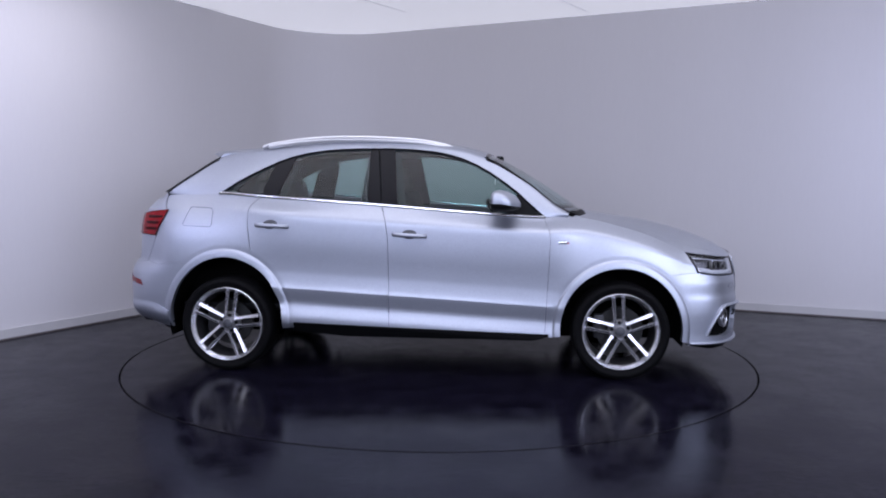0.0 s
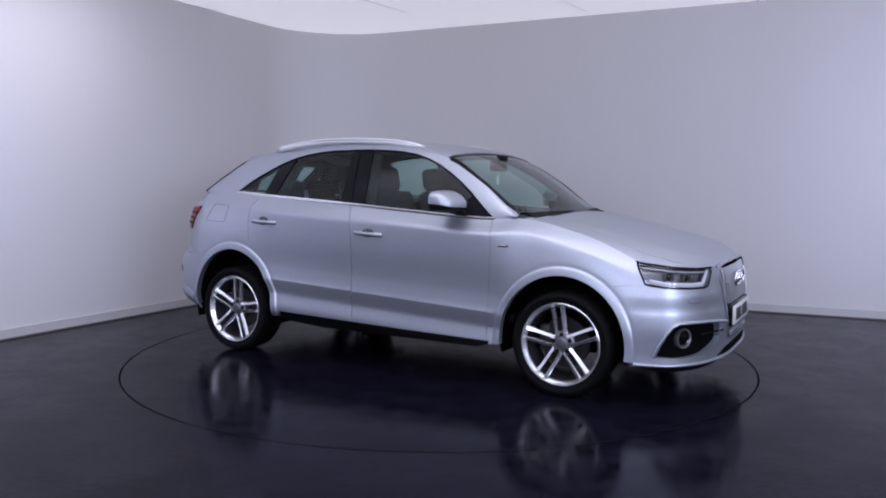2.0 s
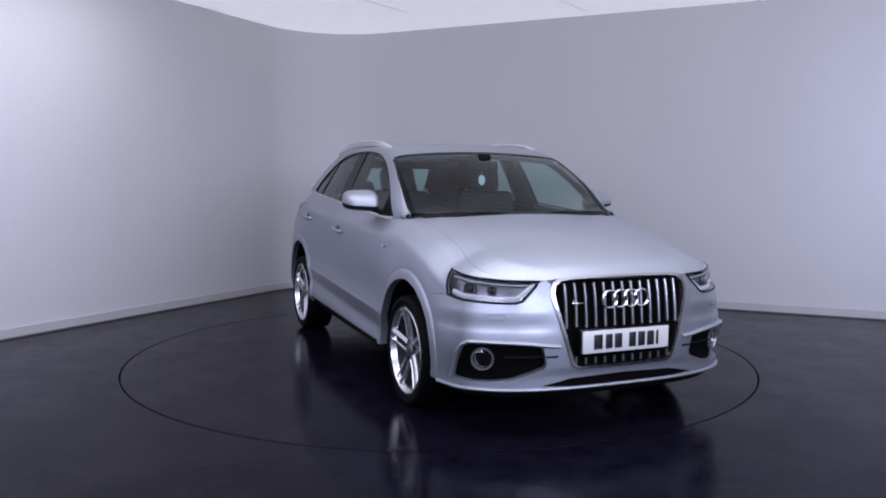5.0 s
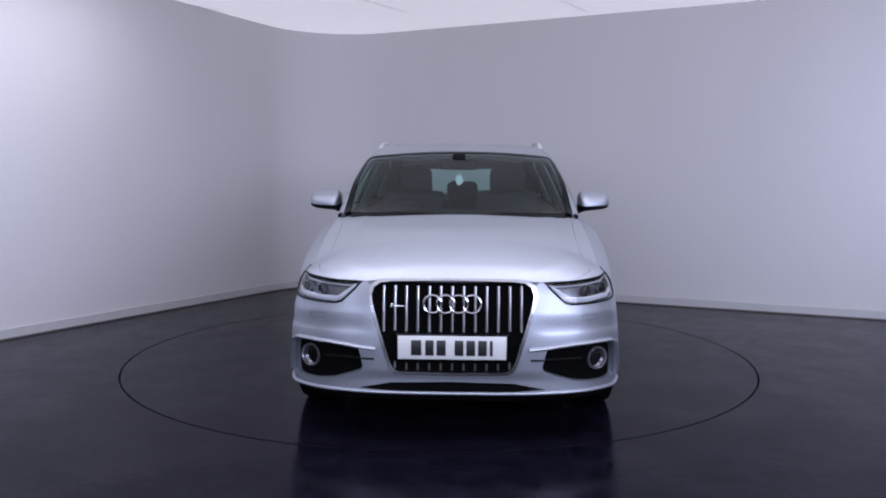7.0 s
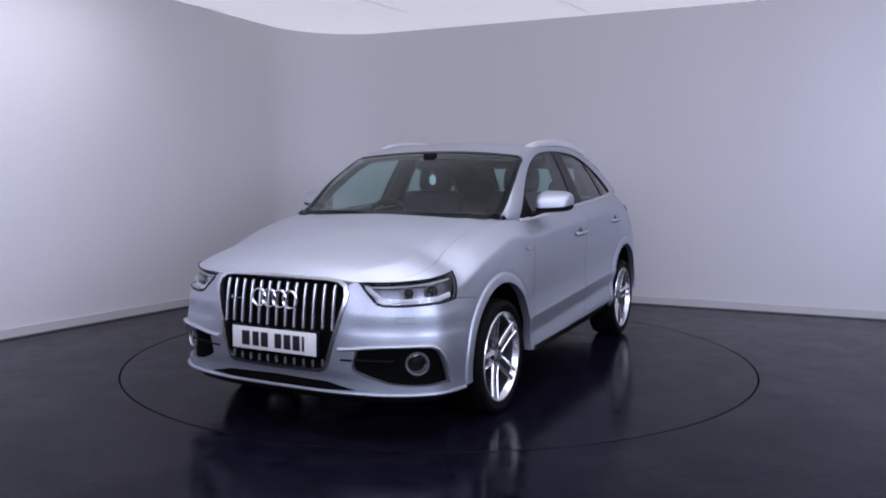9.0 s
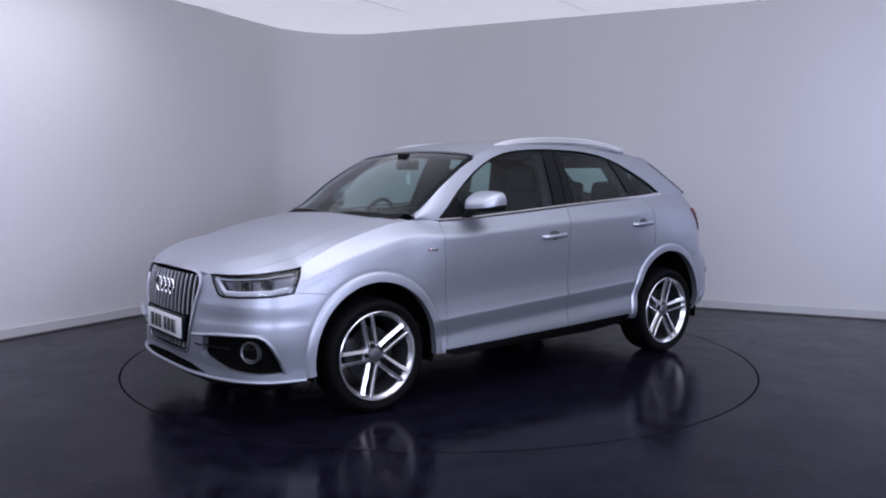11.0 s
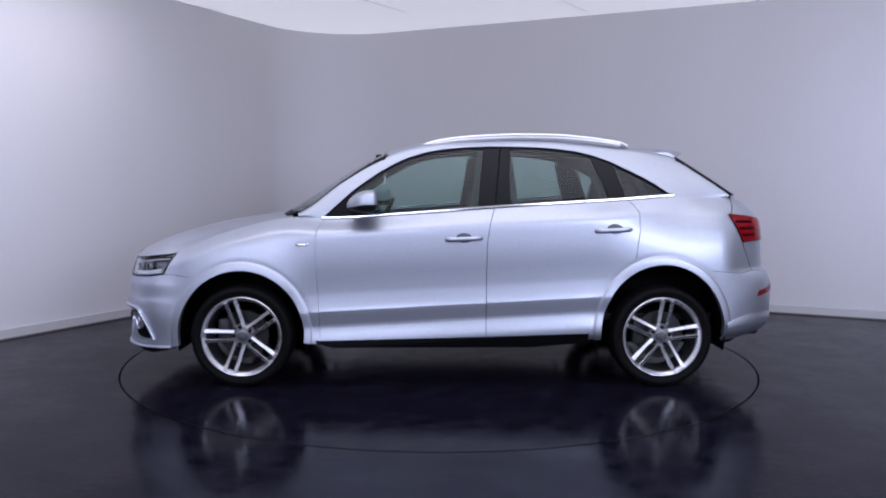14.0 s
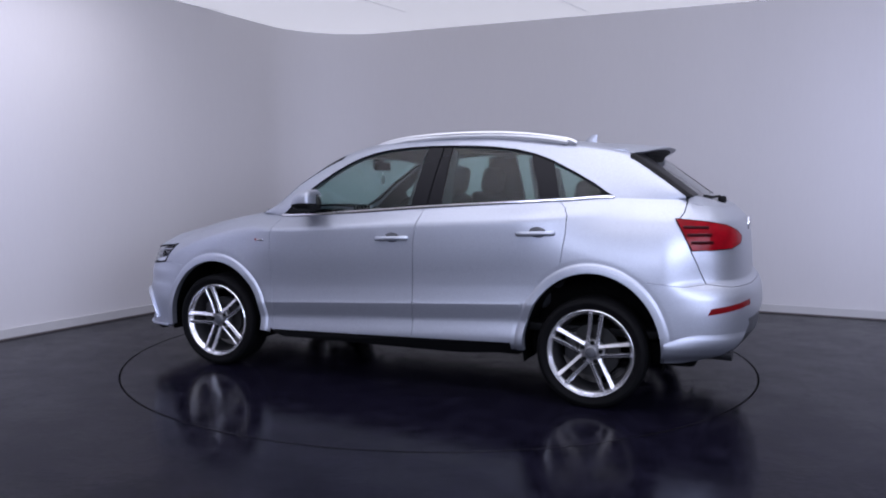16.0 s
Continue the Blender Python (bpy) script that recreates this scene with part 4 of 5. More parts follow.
panel("rear_bumper", xz(*arch(REAR_ARCH, FLARE, 130, 166, 20)) + xz((-1.76, 0.425), (-1.85, 0.452), (-1.95, 0.485)) + [(at_y_rear(0.62, 0.5), 0.508), (at_y_rear(0.5, 0.5), 0.522), (at_y_rear(0.3, 0.5), 0.530), (LENGTH + 0.002, 0.530), (LENGTH + 0.002, 0.70)]
      + [(at_y_rear(y, 0.72), 0.702) for y in (0.2, 0.4, 0.55, 0.64)] + xz((-1.93, 0.722), (-1.80, 0.708)), side, side_normal, PAINT, car, sides="B", gap=0.0005)
# painted skirt behind the wheel with a rolled lip, and the dark diffuser between the tail pipes
SKIRT_TOP = xz((-1.70, 0.405), (-1.72, 0.412), (-1.76, 0.427), (-1.85, 0.454), (-1.95, 0.487)) + [(at_y_rear(0.66, 0.5), 0.504), (at_y_rear(0.54, 0.5), 0.518)]


def skirt(l, z):
    """The bumper side, swelling out towards its lower lip."""
    l, z = np.asarray(l, float), np.asarray(z, float)
    return side(l, z) + side_normal(l, z) * (0.026 * ease(0.455, 0.375, z) * ease(0.285, 0.36, z))[..., None]


def skirt_normal(l, z):
    n = normals_of(skirt, l, z, 0.004, 0.004)
    return n * np.where((n * side_normal(l, z)).sum(-1) < 0, -1, 1)[..., None]


panel("rear_skirt", xz((-1.69, 0.285)) + SKIRT_TOP + [(at_y_rear(0.52, 0.48), 0.488), (at_y_rear(0.57, 0.44), 0.440), (at_y_rear(0.64, 0.38), 0.380), (at_y_rear(0.70, 0.34), 0.328)] + xz((-1.93, 0.296), (-1.82, 0.286)),
      skirt, skirt_normal, PAINT, car, sides="LR", step=(0.02, 0.012), gap=0.001)
panel("rear_valance", [(at_y_rear(0.74, 0.32), 0.30), (at_y_rear(0.66, 0.40), 0.40), (at_y_rear(0.62, 0.46), 0.46), (at_y_rear(0.66, 0.5), 0.506), (at_y_rear(0.5, 0.5), 0.524), (at_y_rear(0.3, 0.5), 0.532), (LENGTH + 0.002, 0.532), (LENGTH + 0.002, 0.29), (at_y_rear(0.5, 0.3), 0.29)],
      side, side_normal, GREY_PLASTIC, car, sides="B", out=-0.012, label="dark grey lower rear bumper")
rows = []
bm = bmesh.new()
for t in np.linspace(0, 1, 20):
    a = upper(np.array([-1.80 - 0.118 * t**0.8]), np.array([0.52 + 0.48 * t]))[0]
    l = at_x(-1.85) + (LENGTH - at_x(-1.85)) * t**0.9
    b = side(np.array([l]), np.array([float(TOP_Z(along(l)[0])) - 0.003]))[0]
    rows.append([bm.verts.new(a), bm.verts.new((a + b) / 2 + np.array([-0.002, 0, 0.003])), bm.verts.new(b)])
for p, q in zip(rows, rows[1:]):
    for i in (0, 1):
        bm.faces.new((p[i], p[i + 1], q[i + 1], q[i]))
half = bmesh.ops.duplicate(bm, geom=bm.verts[:] + bm.edges[:] + bm.faces[:])["geom"]
for v in half:
    if isinstance(v, bmesh.types.BMVert):
        v.co.y = -v.co.y
bmesh.ops.remove_doubles(bm, verts=bm.verts[:], dist=0.001)
bmesh.ops.recalc_face_normals(bm, faces=bm.faces[:])
part("tailgate_ledge", bm, PAINT, car)
TAIL = xz((-1.757, 1.072)) + [(at_y_rear(0.70, 1.05), 1.058), (at_y_rear(0.60, 1.03), 1.038), (at_y_rear(0.50, 0.99), 1.004), (at_y_rear(0.445, 0.95), 0.968), (at_y_rear(0.49, 0.92), 0.932), (at_y_rear(0.60, 0.9), 0.909)] + xz((-1.845, 0.902))
tails = panel("tail_light", TAIL, side, side_normal, RED, car, sides="LR", out=0.008, depth=0.02, step=(0.03, 0.02), label="red rear light cluster")
for f, holder in ((1, tails[0]), (-1, tails[1])):
    bm = bmesh.new()
    tube(bm, [(p[0], p[1] * f, p[2]) for p in on_side(dense(TAIL, 0.02), 0.006)], 0.0035, 0.0035, 6, True)
    bmesh.ops.recalc_face_normals(bm, faces=bm.faces[:])
    part("lamp_rim", bm, DARK_RED, holder)
    for z0 in (0.945, 0.985, 1.025):
        pts = on_side([(l, z0) for l in np.linspace(at_x(-1.772 - 0.52 * (1.072 - z0)), at_y_rear(0.70, z0), 8)], 0.009)
        bm = bmesh.new()
        tube(bm, [(p[0], p[1] * f, p[2]) for p in pts], 0.003, 0.010, 6)
        part("lamp_band", bm, DARK_RED, holder)
panel("rear_reflector", [(at_x(-1.92), 0.560), (at_x(-1.92) + 0.02, 0.595), (at_y_rear(0.52, 0.62), 0.628), (at_y_rear(0.52, 0.62), 0.600)], side, side_normal, REFLECTOR, car, sides="LR", out=0.004, depth=0.01, gap=0)
bm = bmesh.new()
box(bm, (0.012, 0.52, 0.113), (-2.075, 0, 0.86), 0.003)
rear_plate = part("rear_plate", bm, PLATE_YELLOW, car, "yellow rear number plate with dark bars")
for y, w in bars:
    bm = bmesh.new()
    box(bm, (0.003, w, 0.074), (-2.0825, -y, 0.86), 0.001)
    part("bar", bm, PLATE_INK, rear_plate)
bm = bmesh.new()
box(bm, (0.05, 0.62, 0.03), (-2.045, 0, 0.945), 0.008)
part("tailgate_handle", bm, GLOSS_BLACK, car)
for k in range(4):
    bm = bmesh.new()
    c = Vector((float(side(np.array([LENGTH]), np.array([1.03]))[0, 0]) - 0.008, (k - 1.5) * 0.052, 1.03))
    tube(bm, [c + Vector((0, 0.036 * math.cos(a), 0.036 * math.sin(a))) for a in np.linspace(0, 2 * math.pi, 31)[:-1]], 0.006, 0.006, 8, True)
    bmesh.ops.recalc_face_normals(bm, faces=bm.faces[:])
    part("tail_emblem_ring", bm, CHROME, car, "chrome ring of the tailgate emblem")
bm = bmesh.new()
box(bm, (0.05, 0.05, 0.045), (-1.915, 0.0, 1.168), 0.012)
tube(bm, [(-1.90, 0.0, 1.19), (-1.87, 0.15, 1.185), (-1.84, 0.33, 1.195)], 0.008, 0.008, 6)
part("rear_wiper", bm, BLACK, car)
for f in (1, -1):
    bm = bmesh.new()
    lathe(bm, [(0.036, -0.10), (0.038, 0.05), (0.034, 0.055), (0.030, 0.05), (0.030, -0.08)], 24, Matrix.Translation((-1.98, 0.52 * f, 0.305)) @ Euler((0, 0, radians(90))).to_matrix().to_4x4())
    part("exhaust_tip", bm, SHADED_ALLOY, car)

# ---- underside ----
panel("sill", xz((0.74, 0.236), (0.835, 0.272), (0.84, 0.292)) + [(at_x(x), sill_z(x) + 0.006) for x in np.linspace(0.8, -0.86, 12)] + xz((-0.90, 0.265), (-0.5, 0.228)), side, side_normal, BLACK, car, sides="LR", out=-0.018, gap=0)
panel("inner_door", xz((0.84, 0.30), (-0.86, 0.36)) + [(at_x(x), float(TOP_Z(x)) - 0.012) for x in np.linspace(-0.95, 0.80, 14)], side, side_normal, BLACK, car, sides="LR", out=-0.05, gap=0, step=(0.08, 0.05))
panel("inner_wing", xz((-0.90, 0.80), (-1.88, 0.80)) + [(at_x(x), float(TOP_Z(x)) - 0.012) for x in np.linspace(-1.80, -0.93, 14)], side, side_normal, BLACK, car, sides="LR", out=-0.05, gap=0, step=(0.08, 0.05))
panel("inner_wing", xz((1.72, 0.76), (0.88, 0.76)) + [(at_x(x), float(TOP_Z(x)) - 0.02) for x in np.linspace(0.86, 1.70, 14)], side, side_normal, VOID, car, sides="LR", out=-0.03, gap=0, step=(0.08, 0.05))
bm = bmesh.new()
box(bm, (3.75, 1.30, 0.14), (0.02, 0, 0.30), 0.04)
box(bm, (1.72, 1.62, 0.10), (-0.02, 0, 0.30), 0.03)
box(bm, (0.5, 1.0, 0.3), (1.72, 0, 0.50), 0.05)
part("underbody", bm, VOID, car)
for which, x0 in ((FRONT_ARCH, 1.303), (REAR_ARCH, -1.303)):
    for f in (1, -1):
        bm = bmesh.new()
        cx, cz, rx0, rz0 = which
        rows = []
        for a in np.linspace(-14, 194, 36):
            c, s = math.cos(radians(a)), math.sin(radians(a))
            rows.append([bm.verts.new((cx + (rx0 + 0.012) * c, f * y, cz + (rz0 + 0.012) * s)) for y in (0.862, 0.70, 0.54)])
        mid = bm.verts.new((cx, f * 0.54, cz))
        for p, q in zip(rows, rows[1:]):
            for i in (0, 1):
                bm.faces.new((p[i], p[i + 1], q[i + 1], q[i]))
            bm.faces.new((p[2], mid, q[2]))
        bmesh.ops.recalc_face_normals(bm, faces=bm.faces[:])
        part("wheel_liner", bm, VOID, car)


# ---- wheels ----
def wheel_meshes():
    """Tyre, rim barrel, one double spoke, hub and bolts, with the outer face towards +y."""
    R, r = 0.315, 0.241
    tyre = bmesh.new()
    prof = [(r - 0.004, 0.088), (r + 0.006, 0.098), (r + 0.035, 0.110), (R - 0.030, 0.112), (R - 0.012, 0.104), (R - 0.003, 0.088), (R, 0.06), (R, 0.04), (R - 0.006, 0.037), (R, 0.034), (R, 0.004),
            (R - 0.006, 0.002), (R - 0.006, -0.002), (R, -0.004), (R, -0.034), (R - 0.006, -0.037), (R, -0.04), (R, -0.06), (R - 0.003, -0.088), (R - 0.012, -0.104), (R - 0.030, -0.112), (r + 0.035, -0.110), (r - 0.004, -0.09)]
    lathe(tyre, prof, 72)
    rim = bmesh.new()
    lathe(rim, [(r + 0.005, 0.096), (r + 0.007, 0.103), (r + 0.003, 0.107), (r - 0.002, 0.106), (r - 0.008, 0.094), (r - 0.016, 0.086), (r - 0.020, 0.075)], 72)
    barrel = bmesh.new()
    lathe(barrel, [(r - 0.020, 0.075), (r - 0.028, 0.04), (r - 0.034, -0.08)], 60)
    spoke = bmesh.new()
    for s in (-1, 1):
        rows = []
        for t in np.linspace(0, 1, 7):
            rad = 0.050 + (r - 0.016 - 0.050) * t
            off = s * (0.0275 + 0.0035 * t)
            w = 0.0105 + 0.0018 * t
            y = 0.078 + 0.026 * t - 0.018 * t * (1 - t)
            rows.append([spoke.verts.new((off + a * w, y + b, rad)) for a, b in ((-s, -0.019), (-s, -0.003), (-0.72 * s, 0.002), (0.70 * s, -0.0045), (s, -0.009), (s, -0.019))])
        for p, q in zip(rows, rows[1:]):
            for i in range(6):
                j = (i + 1) % 6
                spoke.faces.new((p[i], p[j], q[j], q[i]))
        spoke.faces.new(rows[0])
        spoke.faces.new(rows[-1][::-1])
    bmesh.ops.recalc_face_normals(spoke, faces=spoke.faces[:])
    hub = bmesh.new()
    lathe(hub, [(0.0005, 0.084), (0.028, 0.083), (0.034, 0.078), (0.036, 0.068), (0.066, 0.064), (0.074, 0.056), (0.074, 0.02)], 40)
    cap = bmesh.new()
    lathe(cap, [(0.0005, 0.090), (0.022, 0.089), (0.029, 0.086), (0.031, 0.078)], 32)
    bolt = bmesh.new()
    lathe(bolt, [(0.0005, 0.074), (0.010, 0.074), (0.0125, 0.071), (0.0125, 0.055)], 12)
    disc = bmesh.new()
    lathe(disc, [(0.06, 0.012), (0.150, 0.012), (0.152, 0.008), (0.152, -0.012), (0.06, -0.012)], 48)
    return tyre, rim, barrel, spoke, hub, cap, bolt, disc


def build_wheel(x, y, face, spin):
    tyre, rim, barrel, spoke, hub, cap, bolt, disc = wheel_meshes()
    w = part("wheel", tyre, RUBBER, car, "black tyre on a five double-spoke alloy rim")
    w.matrix_basis = Matrix.Translation((x, y, 0.314)) @ Euler((0, 0, 0 if face > 0 else math.pi)).to_matrix().to_4x4()
    part("rim", rim, ALLOY, w)
    part("rim_barrel", barrel, SHADED_ALLOY, w)
    part("hub", hub, HUB_METAL, w)
    part("hub_cap", cap, GREY_PLASTIC, w)
    part("brake_disc", disc, BRAKE, w)
    first = part("spoke", spoke, ALLOY, w, smooth=False)
    bolt_me = part("wheel_bolt", bolt, BLACK, w)
    for k in range(5):
        a = radians(spin + 72 * k)
        turn = Matrix.Rotation(a, 4, "Y")
        ob = first if k == 0 else new("spoke", first.data)
        ob.parent = w
        ob.matrix_basis = turn
        b = bolt_me if k == 0 else new("wheel_bolt", bolt_me.data)
        b.parent = w
        b.matrix_basis = turn @ Matrix.Translation((0, 0, 0.055))
    bm = bmesh.new()
    box(bm, (0.07, 0.06, 0.16), (0.13, -0.01, 0.02), 0.015)
    part("brake_caliper", bm, SHADED_ALLOY, w)


for x, f, spin in ((1.303, 1, 17), (-1.303, 1, -8), (1.303, -1, 5), (-1.303, -1, -10)):
    build_wheel(x, 0.775 * f, f, spin)

# ---- door handles, mirrors, badges, wipers, flap ----
for f in (1, -1):
    for xc, z in ((-0.063, 0.924), (-0.980, 0.979)):
        y = float(side(np.array([at_x(xc)]), np.array([z]))[0, 1])
        bm = bmesh.new()
        pts = [(xc + 0.108 * t, f * (y + 0.030 * (1 - t**4)**0.5), z - 0.005 * t) for t in np.linspace(-1, 1, 15)]
        tube(bm, pts, 0.011, 0.014, 10)
        h = part("door_handle", bm, PAINT, car)
        # dark ellipsoid on the door: the grip recess's shade put into its colour
        bm = bmesh.new()
        bmesh.ops.create_uvsphere(bm, u_segments=24, v_segments=12, radius=1, matrix=Matrix.Translation((xc - 0.002, f * (y - 0.006), z + 0.004)) @ Matrix.Diagonal((0.062, 0.0105, 0.036, 1)))
        part("handle_cup_shade", bm, GREY_PLASTIC, h)
    # mirror: painted cap over a black lower shell
    def shell(keep_low):
        bm = bmesh.new()
        for v in bmesh.ops.create_uvsphere(bm, u_segments=36, v_segments=24, radius=1)["verts"]:
            x, y, z = (math.copysign(abs(c)**e, c) for c, e in zip(v.co, (0.66, 0.46, 0.62)))
            grow = 1.0
            if keep_low:
                z, grow = min(z, -0.20), 1.012
            taper = 1 - 0.20 * (y + 1) / 2
            zz = (z * 0.086 if z > 0 else z * 0.062) * taper
            nose = max(0.0, x)
            zz = zz * (1 - 0.42 * nose**2) - 0.020 * nose**2
            xx = (x * 0.148 if x > 0 else x * 0.050) * (1 - 0.26 * (y + 1) / 2)
            v.co = Vector((0.525 + xx * grow - 0.03 * (y + 1) / 2, f * (0.905 + y * 0.106 * grow), 1.140 + zz * grow + 0.004 * y))
        return bm
    bm = shell(False)
    bmesh.ops.recalc_face_normals(bm, faces=bm.faces[:])
    m = part("door_mirror", bm, PAINT, car, "silver door mirror housing")
    bm = shell(True)
    tube(bm, [(0.62, f * 0.745, 1.062), (0.585, f * 0.79, 1.078), (0.55, f * 0.84, 1.096)], 0.034, 0.017, 10)
    bmesh.ops.recalc_face_normals(bm, faces=bm.faces[:])
    part("mirror_foot", bm, BLACK, m, "black lower mirror shell and foot")
    bm = bmesh.new()
    bmesh.ops.create_uvsphere(bm, u_segments=24, v_segments=12, radius=1, matrix=Matrix.Translation((0.474, f * 0.895, 1.146)) @ Matrix.Diagonal((0.008, 0.074, 0.044, 1)))
    part("mirror_glass", bm, material("mirror", (0.8, 0.8, 0.8), 0.03, 1.0) if f > 0 else bpy.data.materials["mirror"], m)
    # side badge on the wing
    p = on_side([(at_x(0.93), 0.882)], 0.003)[0]
    bm = bmesh.new()
    box(bm, (0.055, 0.005, 0.012), (p[0] - 0.008, f * p[1], p[2]), 0.002)
    badge = part("wing_badge", bm, CHROME, car)
    bm = bmesh.new()
    box(bm, (0.012, 0.006, 0.014), (p[0] + 0.028, f * p[1], p[2] + 0.002), 0.002)
    part("badge_mark", bm, RED_TRIM, badge)
    # wipers
for y0, y1, x0, x1 in ((-0.56, -0.02, 1.035, 1.095), (0.02, 0.55, 1.09, 1.035)):
    bm = bmesh.new()
    tube(bm, [(x0 + (x1 - x0) * t + 0.02 * math.sin(math.pi * t), y0 + (y1 - y0) * t, 1.070 + 0.010 * math.sin(math.pi * t)) for t in np.linspace(0, 1, 9)], 0.008, 0.006, 6)
    part("wiper", bm, BLACK, car)
flap = [(at_x(x), z) for x, z in ((-1.42, 0.965), (-1.60, 0.970), (-1.615, 0.985), (-1.585, 1.085), (-1.57, 1.095), (-1.43, 1.090), (-1.41, 1.075), (-1.405, 0.98))]
pts = on_side(dense(flap, 0.02), 0.0005)
bm = bmesh.new()
tube(bm, [(p[0], -p[1], p[2]) for p in pts], 0.0013, 0.0013, 5, True)
part("fuel_flap_gap", bm, BLACK, car)

# ---- cabin ----
def seat(y, x0=0.05, bench=False):
    w = 0.50 if not bench else 1.20
    bm = bmesh.new()
    box(bm, (0.50, w, 0.16), (x0 + 0.05, y, 0.58), 0.05, segments=3)
    s = part("seat", bm, CLOTH, car)
    bm = bmesh.new()
    box(bm, (0.15, w * 0.96, 0.60 if not bench else 0.50), (x0 - 0.27, y, 0.91 if not bench else 0.87), 0.055, Euler((0, radians(-16), 0)).to_matrix().to_4x4(), 3)
    part("backrest", bm, CLOTH, s)
    for yy in ([y] if not bench else [y - 0.40, y, y + 0.40]):
        bm = bmesh.new()
        box(bm, (0.11, 0.27, 0.18), (x0 - 0.375, yy, 1.288 if not bench else 1.19), 0.045, Euler((0, radians(-10), 0)).to_matrix().to_4x4(), 3)
        for d in (-0.05, 0.05):
            tube(bm, [(x0 - 0.36, yy + d, 1.10), (x0 - 0.372, yy + d, 1.22)], 0.007, 0.007, 6)
        part("headrest", bm, CLOTH, s)


seat(0.36, 0.10)
seat(-0.36, 0.10)
seat(0.0, -0.78, True)
bm = bmesh.new()
box(bm, (0.42, 1.42, 0.26), (0.82, 0, 0.88), 0.07, segments=3)
box(bm, (0.24, 0.44, 0.09), (0.70, -0.36, 1.00), 0.035, segments=3)
box(bm, (0.7, 0.22, 0.3), (0.35, 0, 0.62), 0.04)
part("dashboard", bm, GREY_PLASTIC, car)
bm = bmesh.new()
box(bm, (0.02, 0.22, 0.13), (0.64, 0.0, 1.03), 0.008)
part("display", bm, GLOSS_BLACK, car)
bm = bmesh.new()
turn = Matrix.Translation((0.50, -0.36, 0.98)) @ Euler((0, radians(-25), 0)).to_matrix().to_4x4()
ring = [turn @ Vector((0, 0.18 * math.cos(a), 0.18 * math.sin(a))) for a in np.linspace(0, 2 * math.pi, 41)[:-1]]
tube(bm, ring, 0.015, 0.015, 8, True)
box(bm, (0.04, 0.15, 0.12), turn @ Vector((0.015, 0, 0)), 0.02)
for a in (0, math.pi, -math.pi / 2):
    tube(bm, [turn @ Vector((0.01, 0.06 * math.cos(a), 0.06 * math.sin(a))), turn @ Vector((0, 0.175 * math.cos(a), 0.175 * math.sin(a)))], 0.014, 0.012, 6)
part("steering_wheel", bm, BLACK, car)
bm = bmesh.new()
box(bm, (0.03, 0.24, 0.065), (0.47, 0.0, 1.385), 0.014, segments=3)
tube(bm, [(0.48, 0, 1.40), (0.50, 0, 1.455)], 0.014, 0.014, 8)
box(bm, (0.06, 0.09, 0.06), (0.50, 0.0, 1.435), 0.015)
part("rear_view_mirror", bm, BLACK, car)
bm = bmesh.new()
bmesh.ops.create_uvsphere(bm, u_segments=20, v_segments=10, radius=1, matrix=Matrix.Translation((0.465, 0.0, 1.285)) @ Matrix.Diagonal((0.006, 0.026, 0.036, 1)))
tube(bm, [(0.465, 0, 1.318), (0.467, 0, 1.37)], 0.0015, 0.0015, 5)
part("hanging_tag", bm, PENDANT, car, "white oval tag hanging from the mirror")
bm = bmesh.new()
box(bm, (0.75, 1.36, 0.04), (-1.40, 0, 1.02), 0.01)
part("parcel_shelf", bm, BLACK, car)
bm = bmesh.new()
box(bm, (0.05, 0.94, 0.070), (-1.375, 0, 1.428), 0.015)
for f in (1, -1):
    box(bm, (0.06, 0.15, 0.30), (-1.46, f * 0.475, 1.30), 0.02, Euler((0, radians(28), 0)).to_matrix().to_4x4())
part("tailgate_trim", bm, CLOTH, car)
bm = bmesh.new()
box(bm, (2.6, 1.50, 0.05), (-0.35, 0, 0.42), 0.01)
part("cabin_floor", bm, BLACK, car)

# ---- the room ----
CORNER = Vector((-1.532, 4.116))
LEFT_DIR, RIGHT_DIR = Vector((-0.4652, -0.8852)), Vector((0.907, -0.421))
ROOM_H = 3.04
CORNER_R = 1.0


def wall_run(offset=0.0):
    """Plan points of the two walls with their rounded corner, moved outwards by offset."""
    tang = CORNER_R / math.tan(radians(46.4))
    bis = (LEFT_DIR + RIGHT_DIR).normalized()
    c = CORNER + bis * (CORNER_R / math.sin(radians(46.4)))
    a0, a1 = CORNER + LEFT_DIR * tang, CORNER + RIGHT_DIR * tang
    t0, t1 = math.atan2(a0.y - c.y, a0.x - c.x), math.atan2(a1.y - c.y, a1.x - c.x)
    if t1 > t0:
        t1 -= 2 * math.pi
    arc = [c + Vector((math.cos(t), math.sin(t))) * (CORNER_R + offset) for t in np.linspace(t0, t1, 24)]
    nl, nr = (a0 - c).normalized(), (a1 - c).normalized()
    return [CORNER + LEFT_DIR * 13.5 + nl * offset] + arc + [CORNER + RIGHT_DIR * 12 + nr * offset]


def wall_mesh(name, inner, outer, z0, z1, mat):
    bm = bmesh.new()
    cols = [[bm.verts.new((p.x, p.y, z)) for p, z in ((a, z0), (a, z1), (b, z1), (b, z0))] for a, b in zip(inner, outer)]
    for p, q in zip(cols, cols[1:]):
        for i in range(4):
            j = (i + 1) % 4
            bm.faces.new((p[i], p[j], q[j], q[i]))
    bm.faces.new(cols[0])
    bm.faces.new(cols[-1][::-1])
    bmesh.ops.recalc_face_normals(bm, faces=bm.faces[:])
    return part(name, bm, mat)


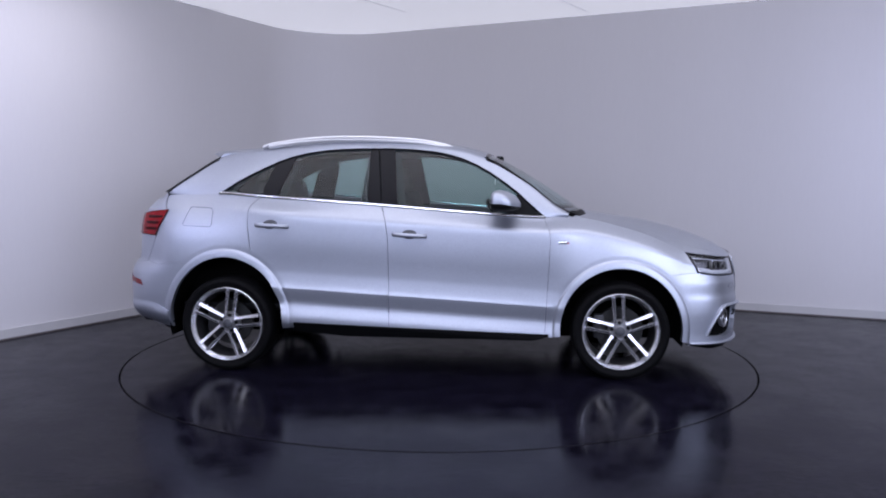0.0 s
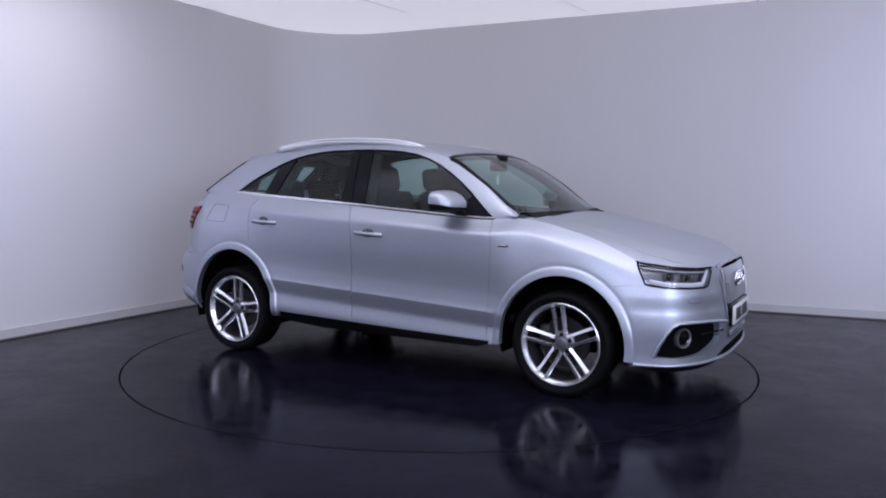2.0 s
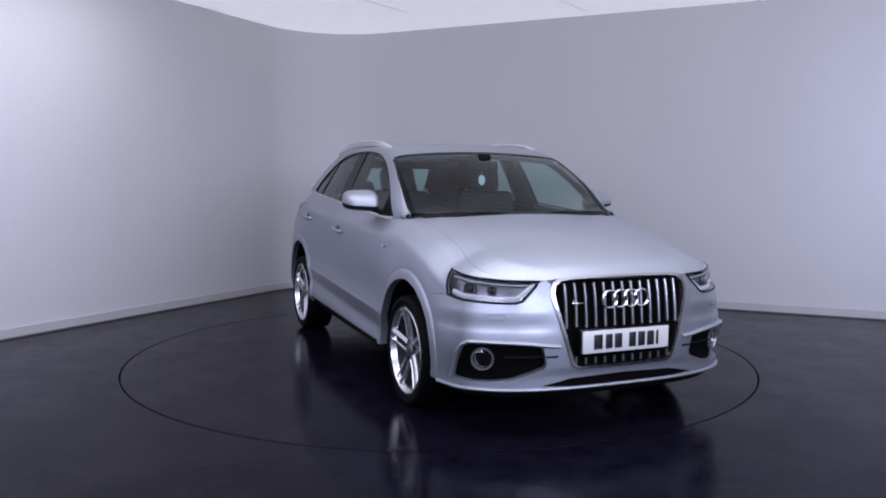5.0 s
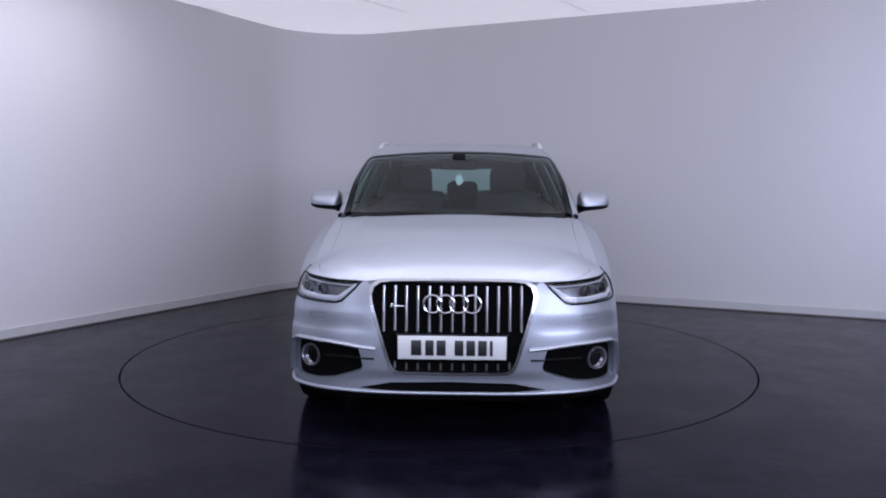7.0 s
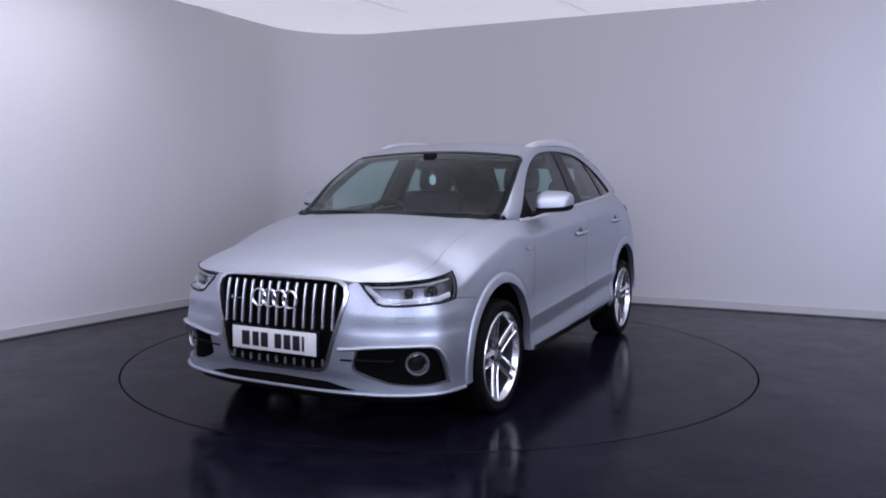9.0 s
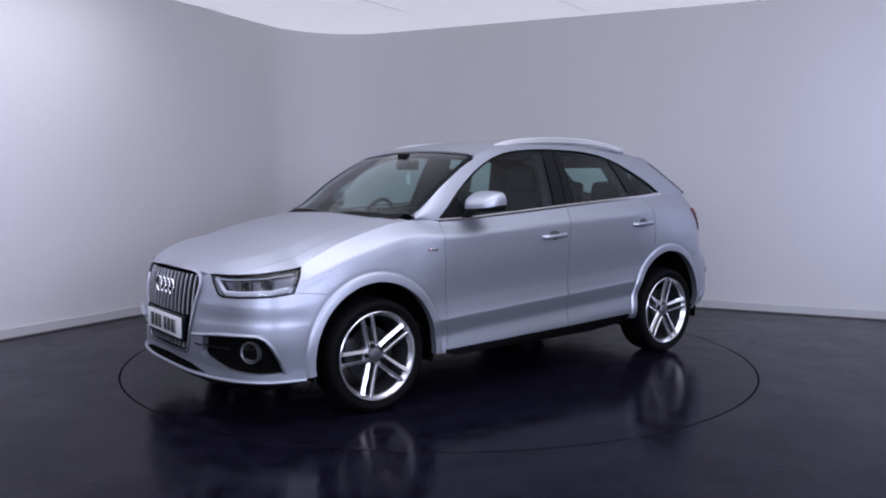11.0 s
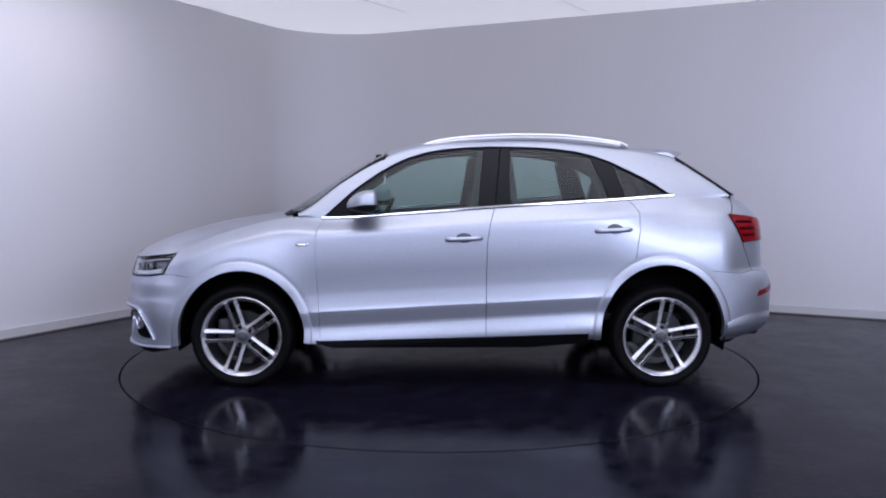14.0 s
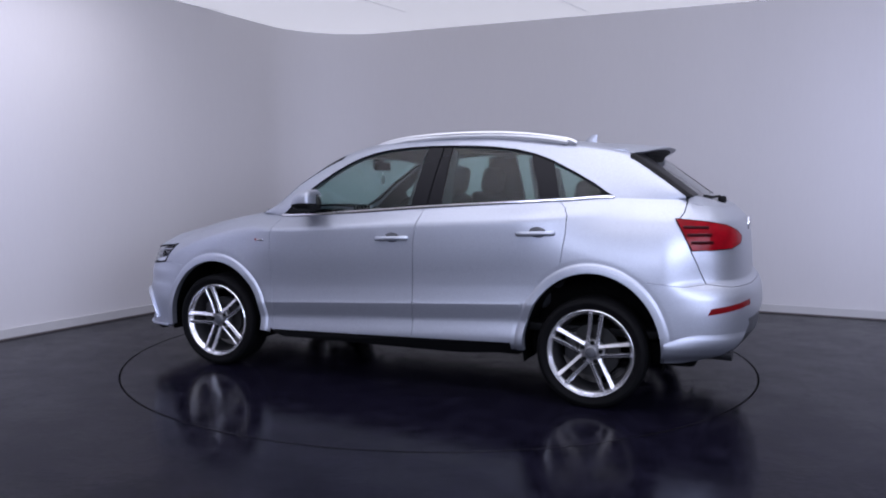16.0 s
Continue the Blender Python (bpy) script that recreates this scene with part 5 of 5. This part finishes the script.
tagged(wall_mesh("wall_back", wall_run(), wall_run(0.15), -0.06, ROOM_H + 0.1, WALL), "pale grey fabric-faced studio wall with a rounded corner", "wall", kind="structure")
tagged(wall_mesh("baseboard", wall_run(-0.018), wall_run(-0.002), 0.0, 0.085, SKIRT), "pale painted skirting along the studio wall", "skirting", kind="structure")
tagged(wall_mesh("trim", wall_run(-0.026), wall_run(-0.019), 0.0, 0.013, BROWN_LINE), "thin brown line where skirting meets floor", "trim", kind="structure")
far_l, far_r = CORNER + LEFT_DIR * 13.5, CORNER + RIGHT_DIR * 12
far_c = far_l + RIGHT_DIR * 12
for name, a, b in (("wall_side", far_r, far_c), ("wall_front", far_c, far_l)):
    d = (b - a).normalized()
    n = Vector((d.y, -d.x))
    if n.dot(Vector((0, 0)) - a) > 0:
        n = -n
    tagged(wall_mesh(name, [a, b], [a + n * 0.15, b + n * 0.15], -0.06, ROOM_H + 0.1, WALL), "pale grey plain studio wall", "wall", kind="structure")

# ceiling: stretched sheet in one piece, with welded seams; its glow is added
bm = bmesh.new()
run = wall_run(0.15)
ends = [far_l + (LEFT_DIR - RIGHT_DIR) * 0.2, *run[1:-1], far_r + (RIGHT_DIR - LEFT_DIR) * 0.2, far_c + (LEFT_DIR + RIGHT_DIR) * 0.2]
low = [bm.verts.new((p.x, p.y, ROOM_H)) for p in ends]
high = [bm.verts.new((p.x, p.y, ROOM_H + 0.12)) for p in ends]
bm.faces.new(low)
bm.faces.new(high[::-1])
for i in range(len(low)):
    j = (i + 1) % len(low)
    bm.faces.new((low[i], low[j], high[j], high[i]))
bmesh.ops.recalc_face_normals(bm, faces=bm.faces[:])
tagged(part("ceiling", bm, CEILING, smooth=False), "white stretched studio ceiling with an added glow", "ceiling", kind="structure")

# welded seams of the stretched sheet
for k in range(-2, 4):
    a = Vector((-0.74, 2.02)) + Vector((1.90, -0.04)) * k
    d = Vector((0.57, 0.82)).normalized()
    bm = bmesh.new()
    box(bm, (0.010, 7.0, 0.003), (a.x - d.x * 2.85, a.y - d.y * 2.85, ROOM_H - 0.0025), 0.0, Euler((0, 0, math.atan2(-d.x, d.y))).to_matrix().to_4x4())
    tagged(part("ceiling_seam", bm, BATTEN, smooth=False), "thin pale seam across the stretched ceiling", "seam", kind="structure")

# floor with the round opening of the turntable
TABLE_R = 2.222
GAP = 0.010


def annulus(bm, r0, outline, z):
    n = 128
    inner = [bm.verts.new((r0 * math.cos(2 * math.pi * k / n), r0 * math.sin(2 * math.pi * k / n), z)) for k in range(n)]
    outer = []
    for k in range(n):
        d = Vector((math.cos(2 * math.pi * k / n), math.sin(2 * math.pi * k / n)))
        best = 40.0
        for i, a in enumerate(outline):
            e = outline[(i + 1) % len(outline)] - a
            den = d.x * e.y - d.y * e.x
            if abs(den) > 1e-9:
                t, s = (a.x * e.y - a.y * e.x) / den, (a.x * d.y - a.y * d.x) / den
                if t > 0 and -1e-6 <= s <= 1 + 1e-6:
                    best = min(best, t)
        outer.append(bm.verts.new((d.x * best, d.y * best, z)))
    for k in range(n):
        j = (k + 1) % n
        bm.faces.new((inner[k], inner[j], outer[j], outer[k]))
    return inner


bm = bmesh.new()
wide = [CORNER - LEFT_DIR - RIGHT_DIR, far_l + LEFT_DIR - RIGHT_DIR, far_c + LEFT_DIR + RIGHT_DIR, far_r + RIGHT_DIR - LEFT_DIR]
inner = annulus(bm, TABLE_R + GAP, wide, 0.0)
down = [bm.verts.new((v.co.x, v.co.y, -0.05)) for v in inner]
for k in range(len(inner)):
    j = (k + 1) % len(inner)
    bm.faces.new((inner[j], inner[k], down[k], down[j]))
bmesh.ops.recalc_face_normals(bm, faces=bm.faces[:])
for f in bm.faces:
    if abs(f.normal.z) > 0.9 and f.normal.z < 0:
        f.normal_flip()
tagged(part("floor", bm, FLOOR, smooth=False), "dark polished studio floor round the turntable", "floor", kind="structure")
bm = bmesh.new()
bmesh.ops.create_circle(bm, cap_ends=True, segments=128, radius=TABLE_R + 0.3, matrix=Matrix.Translation((0, 0, -0.05)))
tagged(part("turntable_pit", bm, RING, smooth=False), "dark pit below the turntable's rim", "pit", kind="structure")

turntable = tagged(new("turntable"), "round dark polished turntable set flush in the floor", "turntable")
bm = bmesh.new()
bmesh.ops.create_cone(bm, cap_ends=True, segments=128, radius1=TABLE_R, radius2=TABLE_R, depth=0.04, matrix=Matrix.Translation((0, 0, -0.02)))
part("deck", bm, FLOOR, turntable, smooth=False)
bm = bmesh.new()
lathe(bm, [(TABLE_R - 0.004, 0.0), (TABLE_R - 0.003, 0.0005), (TABLE_R, 0.0003), (TABLE_R, -0.03)], 128, Matrix.Rotation(radians(90), 4, "X"))
part("deck_edge", bm, EDGE_METAL, turntable, "dark metal edge of the turntable")


def motions():
    rows, deck = [], []
    for t, a in TURN:
        c, s = math.cos(radians(a)), math.sin(radians(a))
        x, y = CAR_OFFSET
        rows.append((t, pose(x * c - y * s, x * s + y * c, 0.0, 0, 0, a)))
        deck.append((t, pose(0, 0, 0, 0, 0, a)))
    walk(car, rows)
    walk(turntable, deck)


motions()
